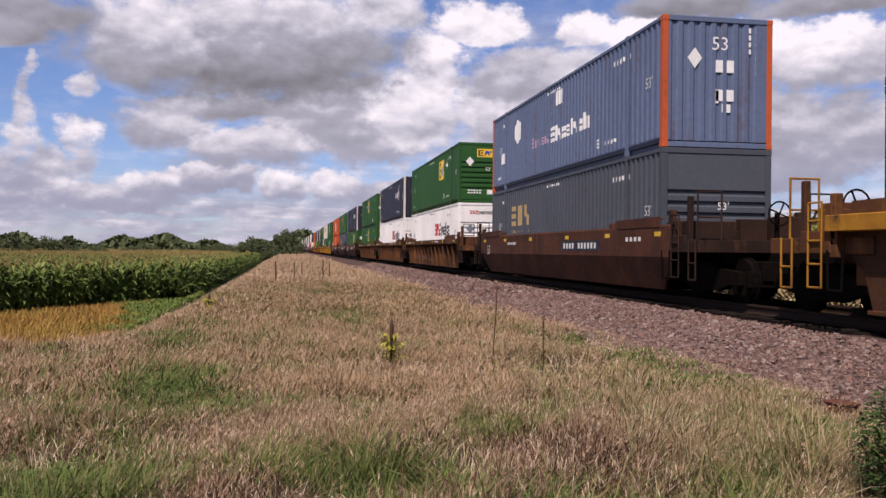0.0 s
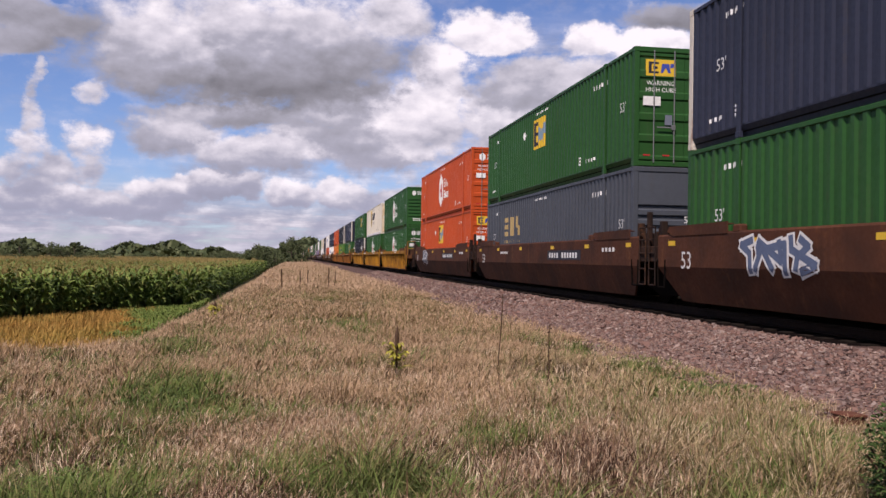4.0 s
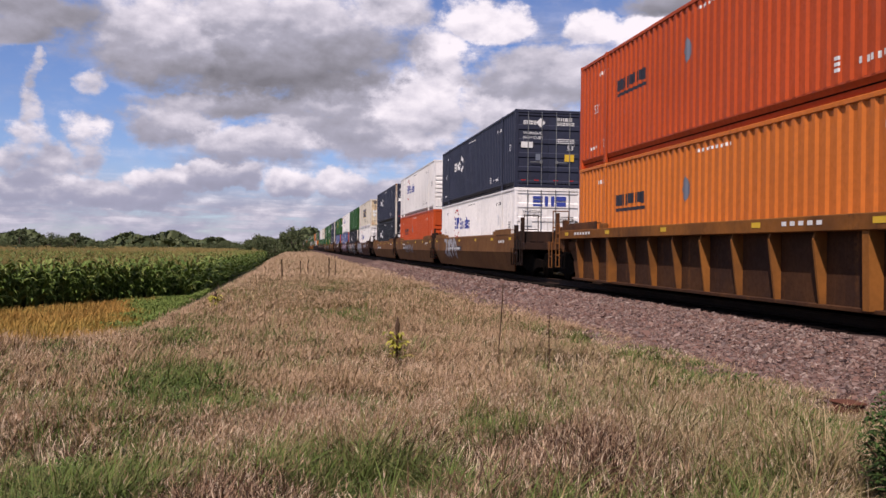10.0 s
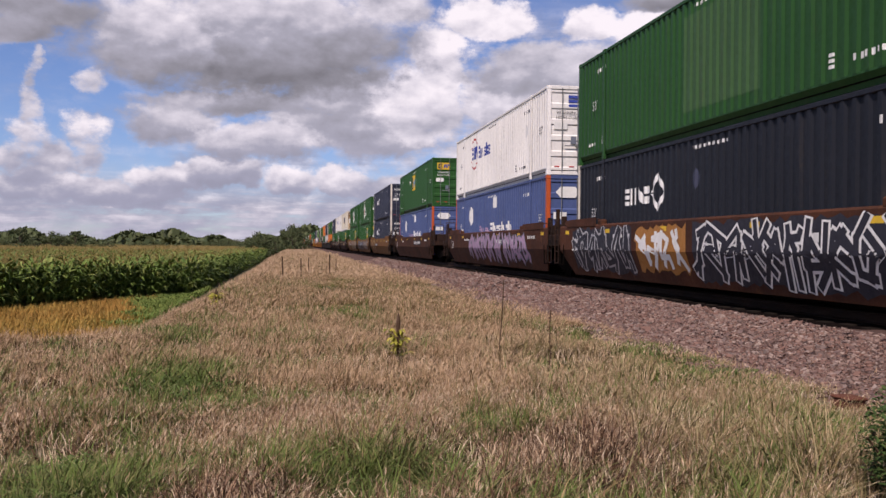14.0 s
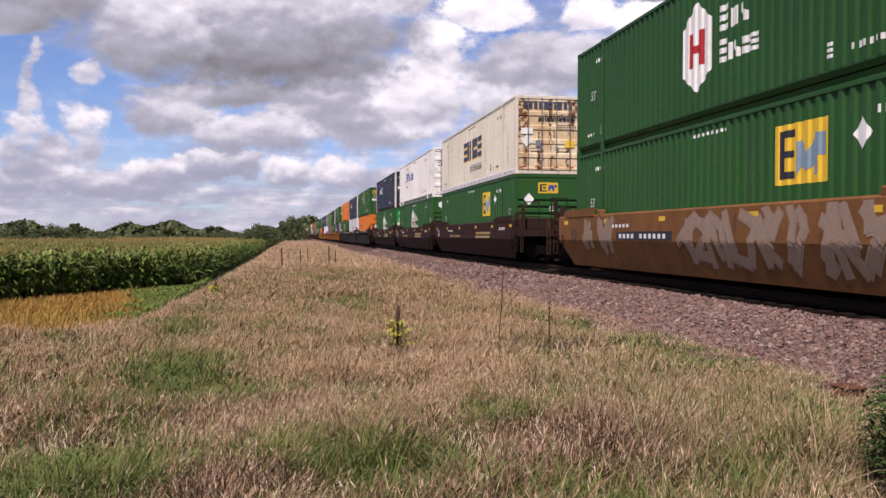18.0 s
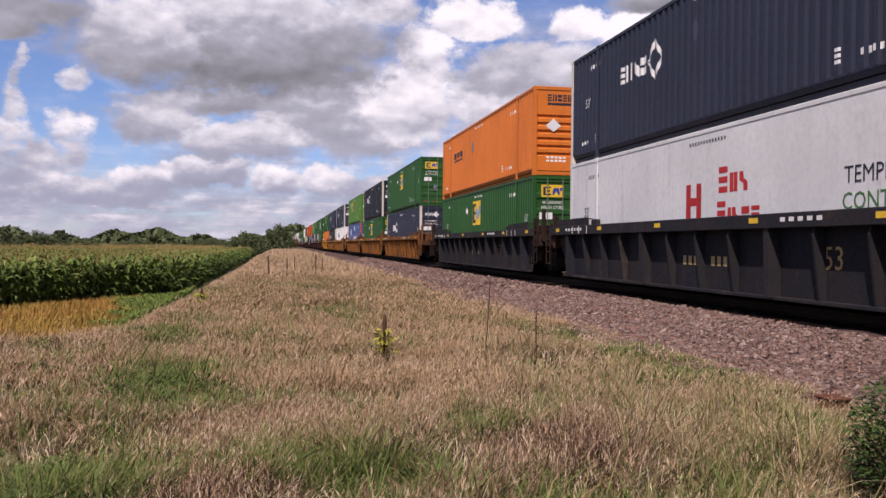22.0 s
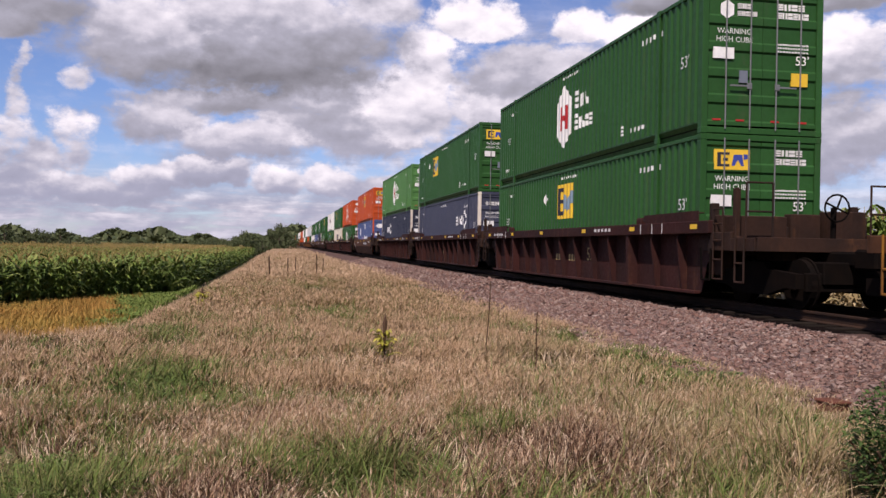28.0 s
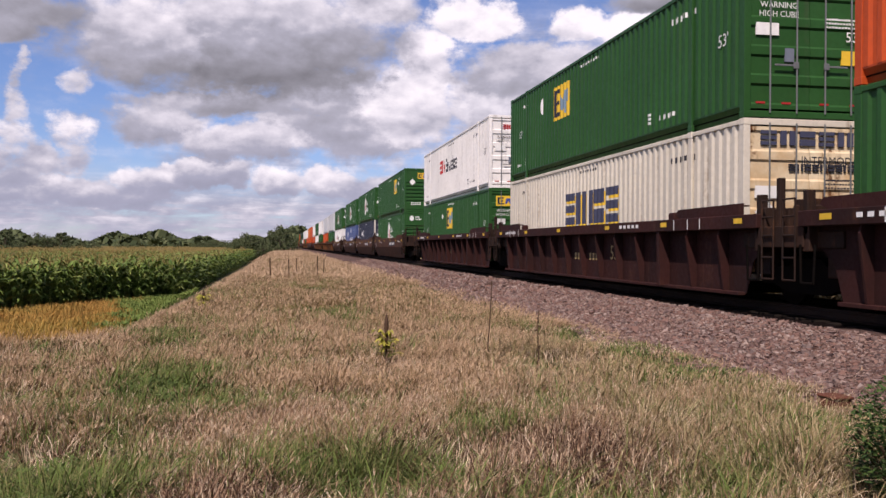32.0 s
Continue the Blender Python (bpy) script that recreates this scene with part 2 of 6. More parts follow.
M = dict(
    green=paint("green_paint", (0.021, 0.083, 0.019)), lgreen=paint("light_green_paint", (0.080, 0.185, 0.032)),
    mgreen=paint("dull_green_paint", (0.068, 0.185, 0.050)), bgreen=paint("bright_green_paint", (0.02, 0.26, 0.06)),
    navy=paint("navy_paint", (0.030, 0.034, 0.055)), black=paint("black_paint", (0.016, 0.018, 0.024)),
    slate=paint("slate_blue_paint", (0.05, 0.055, 0.085)),
    orange=paint("orange_paint", (0.50, 0.075, 0.016)), amber=paint("amber_orange_paint", (0.61, 0.165, 0.026)),
    white=paint("white_paint", (0.82, 0.79, 0.74), 0.45), cream_door=surface("rust_streaked_cream_paint", (0.72, 0.60, 0.40), 0.55, 0.0, (0.44, 0.25, 0.09), 0.75, 1.7, 11.0, (0.13, 0.055, 0.02), 4.0, 0.15, 0.004, each=0.1), spray_white=paint("weathered_white_spray", (0.46, 0.45, 0.45), 0.5), spray_grey=paint("grey_spray", (0.15, 0.15, 0.17), 0.5), spray_blue=paint("faded_blue_spray", (0.10, 0.15, 0.26), 0.6, RUST), spray_pale=paint("faded_spray", (0.30, 0.215, 0.155), 0.4), cream=paint("cream_paint", (0.68, 0.62, 0.50), 0.7, (0.16, 0.08, 0.03)),
    blue=paint("blue_paint", (0.070, 0.100, 0.225)), pale=paint("pale_blue_paint", (0.115, 0.150, 0.235), 0.9, RUST),
    grey=paint("grey_paint", (0.070, 0.078, 0.092)), silver=paint("silver_paint", (0.70, 0.69, 0.67)),
    post_white=paint("white_post_paint", (0.66, 0.60, 0.50), 2.2, (0.22, 0.085, 0.025)), post_orange=paint("orange_post_paint", (0.52, 0.10, 0.03), 0.5, RUST),
    navy_end=paint("rust_stained_navy_paint", (0.026, 0.027, 0.040), 2.6, (0.075, 0.036, 0.018)),
    patch_green=paint("repainted_green", (0.046, 0.108, 0.038)), spray_orange=paint("orange_spray", (0.40, 0.175, 0.04), 0.5, RUST),
    mark=paint("white_marking", (0.78, 0.77, 0.73), 0.2, rough=0.6), mark_yellow=paint("yellow_marking", (0.74, 0.47, 0.04), 0.15, rough=0.6),
    mark_dark=paint("dark_marking", (0.03, 0.03, 0.04), 0.1, rough=0.6), mark_blue=paint("blue_marking", (0.045, 0.07, 0.30), 0.1, rough=0.6),
    mark_navy=paint("dark_blue_marking", (0.055, 0.06, 0.10), 0.2, rough=0.6), mark_red=paint("red_marking", (0.45, 0.03, 0.03), 0.1, rough=0.6), mark_grey=paint("grey_marking", (0.16, 0.18, 0.22), 0.2, rough=0.6),
    mark_tan=paint("faded_yellow_marking", (0.42, 0.30, 0.13), 0.3, rough=0.6), mark_steel=paint("steel_blue_marking", (0.20, 0.29, 0.36), 0.1, rough=0.6), mark_lilac=paint("faded_marking", (0.45, 0.30, 0.42), 0.2, rough=0.6), tan_mark=paint("tan_placard", (0.20, 0.12, 0.06), 0.4, RUST),
    zinc=surface("galvanised_steel", (0.22, 0.225, 0.22), 0.5, 0.5, bump=0.1),
    car_rust=weathered("rusty_brown_paint", (0.120, 0.048, 0.019), (0.034, 0.018, 0.012), (0.21, 0.085, 0.022)),
    car_tan=weathered("faded_tan_paint", (0.205, 0.094, 0.032), (0.135, 0.058, 0.022), (0.06, 0.028, 0.015)),
    car_brown=weathered("brown_paint", (0.088, 0.033, 0.017), (0.044, 0.020, 0.013), (0.13, 0.052, 0.022)),
    car_maroon=weathered("maroon_paint", (0.042, 0.0135, 0.011), (0.022, 0.010, 0.009), (0.075, 0.032, 0.018)),
    car_grey=weathered("dark_grey_paint", (0.018, 0.018, 0.023), (0.030, 0.025, 0.024), DIRT),
    car_yellow=weathered("yellow_paint", (0.40, 0.185, 0.020), (0.15, 0.065, 0.017), (0.055, 0.026, 0.014)),
    car_orange=weathered("faded_orange_paint", (0.26, 0.098, 0.021), (0.10, 0.042, 0.016), (0.05, 0.024, 0.014)),
    web=weathered("rusted_web", (0.040, 0.019, 0.012), (0.085, 0.036, 0.014), (0.135, 0.056, 0.018)),
    grime=weathered("grimy_brown_steel", (0.036, 0.018, 0.012), (0.015, 0.010, 0.008), (0.085, 0.036, 0.016)),
    # Dirty running gear; shade under the cars is put into its near-black colour
    iron=surface("dirty_shaded_iron", (0.0055, 0.0045, 0.004), 0.9, 0.0, (0.011, 0.007, 0.005), 0.6, 3.0, 40.0, gloss=0.02),
    # Rust and creosote tones, darkened further to paint the shade below the train
    rail_side=surface("rusty_rail", (0.024, 0.014, 0.010), 0.8, 0.1, (0.05, 0.024, 0.013), 0.6, 3.0, 40.0),
    tie=surface("creosote_timber", (0.014, 0.011, 0.009), 0.9, 0.0, (0.024, 0.019, 0.015), 0.6, 2.0, 30.0, each=0.4, gloss=0.02),
)


# ---- mesh helpers ----
def part(name, bm, material, parent, label=""):
    me = bpy.data.meshes.new(name)
    bm.to_mesh(me)
    bm.free()
    return piece(name, me, material, parent, label)


def piece(name, me, material, parent, label="", at=None):
    """One mesh object on shared data, its material held by the object."""
    if not me.materials:
        me.materials.append(None)
    ob = new(name, me)
    ob.parent = parent
    if at is not None:
        ob.matrix_basis = at
    ob.material_slots[0].link = "OBJECT"
    ob.material_slots[0].material = material
    if label:
        ob["label"] = label
    return ob


def boxes(*spans, bevel=0.0):
    """A bmesh of boxes, each (x0, x1, y0, y1, z0, z1)."""
    bm = bmesh.new()
    for x0, x1, y0, y1, z0, z1 in spans:
        m = Matrix.Translation(((x0 + x1) / 2, (y0 + y1) / 2, (z0 + z1) / 2)) @ Matrix.Diagonal((abs(x1 - x0), abs(y1 - y0), abs(z1 - z0), 1))
        bmesh.ops.create_cube(bm, size=1, matrix=m)
    if bevel:
        bmesh.ops.bevel(bm, geom=bm.edges[:], offset=bevel, segments=1, affect="EDGES")
    return bm


def prism(outline, axis, a, b):
    """A bmesh: an outline of 2D points swept along an axis from a to b. The two other axes follow in x, y, z order."""
    bm = bmesh.new()

    def at(p, s):
        return {"x": (s, p[0], p[1]), "y": (p[0], s, p[1]), "z": (p[0], p[1], s)}[axis]
    lo = [bm.verts.new(at(p, a)) for p in outline]
    hi = [bm.verts.new(at(p, b)) for p in outline]
    n = len(outline)
    for i in range(n):
        bm.faces.new((lo[i], lo[(i + 1) % n], hi[(i + 1) % n], hi[i]))
    bm.faces.new(lo[::-1]), bm.faces.new(hi)
    bmesh.ops.recalc_face_normals(bm, faces=bm.faces[:])
    return bm


def rods(*runs, r=0.02, n=8):
    """A bmesh of round rods, each along a list of points."""
    bm = bmesh.new()
    for run in runs:
        for a, b in zip(run, run[1:]):
            a, b = Vector(a), Vector(b)
            m = Matrix.Translation((a + b) / 2) @ (b - a).to_track_quat("Z", "Y").to_matrix().to_4x4()
            bmesh.ops.create_cone(bm, cap_ends=True, segments=n, radius1=r, radius2=r, depth=(b - a).length + r * 0.6, matrix=m)
    return bm


def mesh_of(name, bm):
    me = bpy.data.meshes.new(name)
    bm.to_mesh(me)
    bm.free()
    return me


def big_mesh(name, verts, faces, material, parent=None, smooth=False):
    """One object from arrays: verts (n, 3), faces (m, k)."""
    me = bpy.data.meshes.new(name)
    verts, faces = np.asarray(verts, np.float32), np.asarray(faces, np.int32)
    me.vertices.add(len(verts)), me.loops.add(faces.size), me.polygons.add(len(faces))
    me.vertices.foreach_set("co", verts.ravel())
    me.loops.foreach_set("vertex_index", faces.ravel())
    me.polygons.foreach_set("loop_start", np.arange(0, faces.size, faces.shape[1], dtype=np.int32))
    me.polygons.foreach_set("use_smooth", np.full(len(faces), smooth))
    me.update(calc_edges=True)
    me.materials.append(material)
    ob = new(name, me)
    ob.parent = parent
    return ob


RNG = np.random.default_rng(7)

# ---- the lie of the land: x right of the camera, y along the track, z up ----
TRACK, RAIL = 9.31, 0.65  # the track's middle and the height of its rails


def smooth(v, a, b):
    t = np.clip((v - a) / (b - a), 0, 1)
    return t * t * (3 - 2 * t)


def crest(y):
    return -2.3 - np.clip(15.0 - y, 0, 40) * 0.85 + 0.4 * smooth(y, 22, 40)


def corn_edge(y):
    return -6.5 - np.clip(61 - y, 0, 60) * 0.60


def ripple(x, y, k=1.0):
    return np.sin(x * 1.3 * k + 2.1 * np.sin(y * 0.7 * k)) * np.sin(y * 1.1 * k + 1.7 * np.sin(x * 0.9 * k + 1))


def land(x, y):
    x, y = np.asarray(x, float), np.asarray(y, float)
    d = crest(y) - x
    z = -2.0 * np.clip(d / 4.6, 0, 1) + 0.12 * smooth(d, -2.0, 0.0) * smooth(d, 0.6, 0.0)
    z = z + 0.7 * smooth(x, 12.5, 16.0)
    near = smooth(150 - np.abs(y), 0, 100) * smooth(40 - np.abs(x), 0, 20)
    return z + near * (0.05 * ripple(x, y) + 0.03 * ripple(x + 7, y + 3, 2.3)) * smooth(6.5 - x, 0, 1.5)


def far_steps(a, b, step, reach, growth):
    inner = list(np.arange(a, b + step / 2, step))
    lo, hi, s = [a], [b], step
    while hi[-1] < reach:
        s *= growth
        hi.append(hi[-1] + s)
        lo.append(lo[-1] - s)
    return np.array(lo[:0:-1] + inner + hi[1:])


SOIL = surface("grassy_soil", (0.10, 0.078, 0.040), 0.95, 0.0, (0.062, 0.075, 0.022), 0.9, 0.35, 14.0, bump=0.6, dist=0.05)


def build_ground():
    xs, ys = far_steps(-24, 24, 0.6, 4200, 1.35), far_steps(-10, 90, 0.8, 4200, 1.35)
    gx, gy = np.meshgrid(xs, ys)
    v = np.stack([gx, gy, land(gx, gy)], -1).reshape(-1, 3)
    n, k = len(ys), len(xs)
    i = (np.arange(n - 1)[:, None] * k + np.arange(k - 1)[None]).ravel()
    ob = big_mesh("ground", v, np.stack([i, i + 1, i + k + 1, i + k], -1), SOIL, smooth=True)
    tagged(ob, "uneven grassy soil beside the railway and under the fields", "ground", kind="structure")


build_ground()

# ---- track ----
STONE_TINTS = [(0.115, 0.060, 0.047), (0.19, 0.105, 0.080), (0.075, 0.046, 0.042), (0.22, 0.145, 0.115), (0.15, 0.072, 0.052), (0.36, 0.27, 0.22), (0.12, 0.080, 0.072), (0.20, 0.15, 0.13)]
BALLAST = surface("ballast_bed", (0.10, 0.060, 0.048), 0.95, 0.0, (0.075, 0.044, 0.036), 0.8, 0.6, 22.0, bump=1.0, dist=0.06)
STONE_TINTS = [(r * 1.12, g * 1.19, b * 1.22) for r, g, b in STONE_TINTS]
STONES = surface("ballast_stone", (0.16, 0.095, 0.075), 0.9, 0.0, None, 0.4, 6.0, 60.0, bump=0.2, island=STONE_TINTS)
# Grease-dark crown stones, blackened further to paint in shade under the train
SHADED_CROWN = surface("greasy_shaded_ballast", (0.008, 0.006, 0.0055), 0.95, 0.0, (0.014, 0.010, 0.009), 0.8, 0.8, 26.0, bump=1.0, dist=0.05, gloss=0.0)
BED = [(-3.75, -0.1), (-1.85, 0.40), (-1.4, 0.45), (1.4, 0.45), (1.85, 0.40), (3.75, -0.1)]


def bed_height(x):
    return np.interp(x - TRACK, [p[0] for p in BED], [p[1] for p in BED])


def build_track():
    ys = np.concatenate([np.arange(-30, 120, 1.0), np.geomspace(120, 4000, 40)])
    xs = np.linspace(-3.75, 3.75, 31)
    gx, gy = np.meshgrid(xs, ys)
    gz = np.interp(gx, [p[0] for p in BED], [p[1] for p in BED]) + 0.02 * ripple(gx * 2, gy * 1.3) * (np.abs(gx) < 3.5)
    v = np.stack([gx + TRACK, gy, gz], -1).reshape(-1, 3)
    k = len(xs)
    i = (np.arange(len(ys) - 1)[:, None] * k + np.arange(k - 1)[None]).ravel()
    bed = big_mesh("ballast", v, np.stack([i, i + 1, i + k + 1, i + k], -1), BALLAST, smooth=True)
    tagged(bed, "pinkish grey crushed-stone ballast bank under the track", "ballast", kind="structure")

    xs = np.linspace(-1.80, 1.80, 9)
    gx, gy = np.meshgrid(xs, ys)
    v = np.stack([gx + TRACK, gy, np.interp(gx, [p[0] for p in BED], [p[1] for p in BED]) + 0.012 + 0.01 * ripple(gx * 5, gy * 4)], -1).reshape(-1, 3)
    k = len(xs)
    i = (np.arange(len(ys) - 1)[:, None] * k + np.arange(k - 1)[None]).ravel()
    shaded_bed = big_mesh("ballast_crown", v, np.stack([i, i + 1, i + k + 1, i + k], -1), SHADED_CROWN, smooth=True)
    tagged(shaded_bed, "greasy ballast between and beside the rails, blackened with the train's painted shade", "ballast", kind="structure")

    track = tagged(new("railway_track"), "steel rails on dark timber ties in crushed stone", "railway track", kind="structure")
    track.location = (TRACK, 0, 0)
    half = [(-0.075, 0.0), (-0.075, 0.015), (-0.01, 0.035), (-0.01, 0.125), (-0.035, 0.135), (-0.035, 0.165), (-0.025, 0.172)]
    outline = half + [(-a, b) for a, b in half[::-1]]
    for side in (-0.755, 0.755):
        bm = prism([(a + side, b + RAIL - 0.172) for a, b in outline], "y", -40, 3000)
        part("rail", bm, M["rail_side"], track)
    me = mesh_of("tie", boxes((-1.3, 1.3, -0.115, 0.115, RAIL - 0.36, RAIL - 0.165), bevel=0.012))
    for k in range(140):
        piece("tie", me, M["tie"], track, at=Matrix.Translation((RNG.normal(0, 0.02), -6 + k * 0.54, RNG.normal(0, 0.004))))


build_track()


def stone_stuff(name, count, y0, y1, size, x0, x1, label):
    """Loose angular stones on the bank, each a jittered low block."""
    base = np.array([(a, b, c) for a in (-1, 1) for b in (-1, 1) for c in (-0.8, 0.8)], float) * 0.62
    quads = np.array([(0, 1, 3, 2), (4, 6, 7, 5), (0, 4, 5, 1), (2, 3, 7, 6), (1, 5, 7, 3)])  # open below, where they lie
    x = RNG.uniform(x0, x1, count)
    y = y0 + (y1 - y0) * RNG.random(count) ** 1.5
    s = size * RNG.lognormal(0, 0.32, count) * (1 + 0.3 * (y - y0) / (y1 - y0))
    v = base[None] * RNG.uniform(0.55, 1.2, (count, 8, 1)) + RNG.normal(0, 0.16, (count, 8, 3))
    turn, tip = RNG.uniform(0, 6.28, (count, 1)), RNG.uniform(-0.7, 0.7, (count, 1))
    a, b, c = v[..., 0], v[..., 1], v[..., 2] * 0.75
    b, c = b * np.cos(tip) - c * np.sin(tip), b * np.sin(tip) + c * np.cos(tip)
    a, b = a * np.cos(turn) - b * np.sin(turn), a * np.sin(turn) + b * np.cos(turn)
    v = np.stack([a, b, c], -1) * s[:, None, None]
    z = np.maximum(bed_height(x), land(x, y)) + s * 0.25
    v += np.stack([x, y, z], -1)[:, None]
    f = quads[None] + 8 * np.arange(count)[:, None, None]
    tagged(big_mesh(name, v.reshape(-1, 3), f.reshape(-1, 4), STONES), label, "gravel", kind="stuff")


stone_stuff("ballast_stones", 42000, 5.5, 24, 0.0255, 5.3, 7.78, "loose angular pink and grey ballast stones on the bank")
stone_stuff("ballast_stones", 14000, 24, 80, 0.044, 5.4, 7.68, "loose angular pink and grey ballast stones further down the bank")
stone_stuff("stray_stones", 500, 6, 30, 0.035, 4.2, 5.4, "stray ballast stones lying in the grass")

# ---- grass ----
DRY = surface("dry_grass", (0.25, 0.17, 0.075), 0.85, 0.0, (0.13, 0.060, 0.030), 1.0, 0.9, 8.0, bump=0,
              island=[(0.05, 0.030, 0.014), (0.20, 0.130, 0.058), (0.115, 0.062, 0.029), (0.44, 0.31, 0.155), (0.085, 0.085, 0.024)])
HEADS = surface("seed_heads", (0.42, 0.28, 0.17), 0.9, 0.0, (0.22, 0.105, 0.065), 1.0, 0.8, 8.0, bump=0,
                island=[(0.21, 0.118, 0.062), (0.60, 0.42, 0.26), (0.13, 0.07, 0.036), (0.88, 0.73, 0.52), (0.41, 0.262, 0.155)])
FAR_HEADS = surface("soft_seed_heads", (0.42, 0.285, 0.17), 0.9, 0.0, (0.27, 0.165, 0.085), 1.0, 0.45, 5.0, bump=0,
                    island=[(0.27, 0.18, 0.10), (0.62, 0.44, 0.285), (0.42, 0.28, 0.17)])
LUSH = surface("green_grass", (0.080, 0.115, 0.022), 0.7, 0.0, (0.115, 0.115, 0.032), 0.8, 0.6, 8.0, bump=0,
               island=[(0.03, 0.056, 0.011), (0.15, 0.21, 0.045), (0.06, 0.105, 0.02), (0.30, 0.26, 0.11), (0.04, 0.038, 0.015)])


STRAW = surface("straw_grass", (0.32, 0.235, 0.115), 0.8, 0.0, (0.19, 0.135, 0.065), 1.0, 0.9, 8.0, bump=0,
                island=[(0.065, 0.042, 0.018), (0.23, 0.165, 0.075), (0.10, 0.078, 0.032), (0.54, 0.42, 0.25), (0.09, 0.10, 0.028)])
RUSSET = surface("russet_grass", (0.12, 0.065, 0.034), 0.85, 0.0, (0.07, 0.033, 0.018), 1.0, 0.9, 8.0, bump=0,
                 island=[(0.022, 0.012, 0.007), (0.10, 0.050, 0.028), (0.045, 0.022, 0.012), (0.40, 0.26, 0.17), (0.04, 0.038, 0.014)])


def cloudy(x, y, size, seed):
    """Smooth random values from 0 to 1 over the land, in patches of about that size, at three scales."""
    total = np.zeros(np.shape(x))
    for k, weight in enumerate((0.5, 0.3, 0.2)):
        gx, gy = np.asarray(x) / size * 2.1 ** k + 31.7 * seed, np.asarray(y) / size * 2.1 ** k + 17.3 * seed
        ix, iy = np.floor(gx).astype(np.int64), np.floor(gy).astype(np.int64)
        fx, fy = smooth(gx - ix, 0, 1), smooth(gy - iy, 0, 1)

        def corner(dx, dy):
            h = ((ix + dx) * 73856093) ^ ((iy + dy) * 19349663) ^ (seed * 83492791 + k * 2654435)
            h = (h ^ (h >> 13)) * 1274126177
            return ((h ^ (h >> 16)) & 0xFFFF) / 65535.0
        top = corner(0, 1) * (1 - fx) + corner(1, 1) * fx
        total = total + weight * ((corner(0, 0) * (1 - fx) + corner(1, 0) * fx) * (1 - fy) + top * fy)
    return total


def spots(x, y, rows):
    """The sum of soft round patches: each (x, y, half width, half depth, weight)."""
    return sum(k * np.exp(-((x - cx) / rx) ** 2 - ((y - cy) / ry) ** 2) for cx, cy, rx, ry, k in rows)


DAMP = [(-1.4, 9.5, 0.9, 1.7, 0.25), (-1.4, 5.4, 0.55, 0.6, 0.9), (-1.41, 9.9, 0.40, 0.9, 0.65), (-1.04, 10.4, 0.40, 1.0, 0.7), (-1.85, 14.8, 0.5, 1.5, 0.5), (-0.5, 13.1, 0.6, 1.3, 0.25), (-2.0, 8.5, 0.5, 0.35, 0.4),
        (-1.2, 8.4, 0.5, 0.3, 0.45), (-0.66, 8.1, 0.4, 0.3, 0.38), (-0.97, 6.2, 0.38, 0.3, 0.5), (-0.15, 6.1, 0.45, 0.4, 0.65), (0.75, 8.0, 0.45, 0.5, 0.55), (0.6, 5.85, 0.55, 0.5, 0.6)]
BANK_FOOT = [(1.6, 7.1, 0.24, 0.35, 0.7), (3.9, 9.6, 0.6, 0.9, 0.4), (4.5, 8.8, 0.5, 0.9, 0.5), (5.3, 9.6, 0.5, 1.2, 0.6), (4.6, 7.1, 0.5, 0.5, 0.5), (5.1, 14.5, 0.6, 4.0, 0.38),
             (1.9, 19.0, 1.2, 1.6, 0.2), (3.3, 5.3, 0.6, 0.5, 0.22), (0.2, 7.6, 0.7, 0.4, -0.25), (1.9, 10.2, 1.2, 1.4, -0.25), (2.7, 6.6, 0.7, 0.8, -0.2), (0.0, 17.0, 1.5, 3.0, -0.1)]
DEAD = [(-0.2, 5.2, 0.7, 0.5, 0.6), (1.0, 5.2, 0.9, 0.8, 0.9), (1.5, 5.8, 0.7, 0.7, 0.6), (1.2, 6.5, 0.5, 0.5, 0.6), (-1.75, 6.8, 0.35, 0.35, 0.7), (-0.6, 5.2, 0.4, 0.3, 0.5)]


FEATHERY = [(0.0, 7.7, 1.1, 0.6, 0.8), (-0.3, 6.9, 0.7, 0.35, 0.6), (1.9, 10.2, 1.0, 1.4, 0.6), (-1.9, 7.6, 0.5, 0.5, 0.6), (2.6, 8.6, 0.8, 0.8, 0.4)]


def greenness(x, y):
    """Where the sward is green: damp hollows, the foot of the bank, and patches."""
    base = 0.365 + 1.25 * (cloudy(x, y, 0.75, 2) - 0.5) + 0.07 * smooth(8.5 - y, 0, 2.5) - 0.10 * smooth(x, 2.0, 2.8) + 1.1 * (cloudy(x, y, 3.0, 14) - 0.5) * smooth(y, 11, 18)
    return base + spots(x, y, DAMP) + 0.9 * spots(x, y, BANK_FOOT)


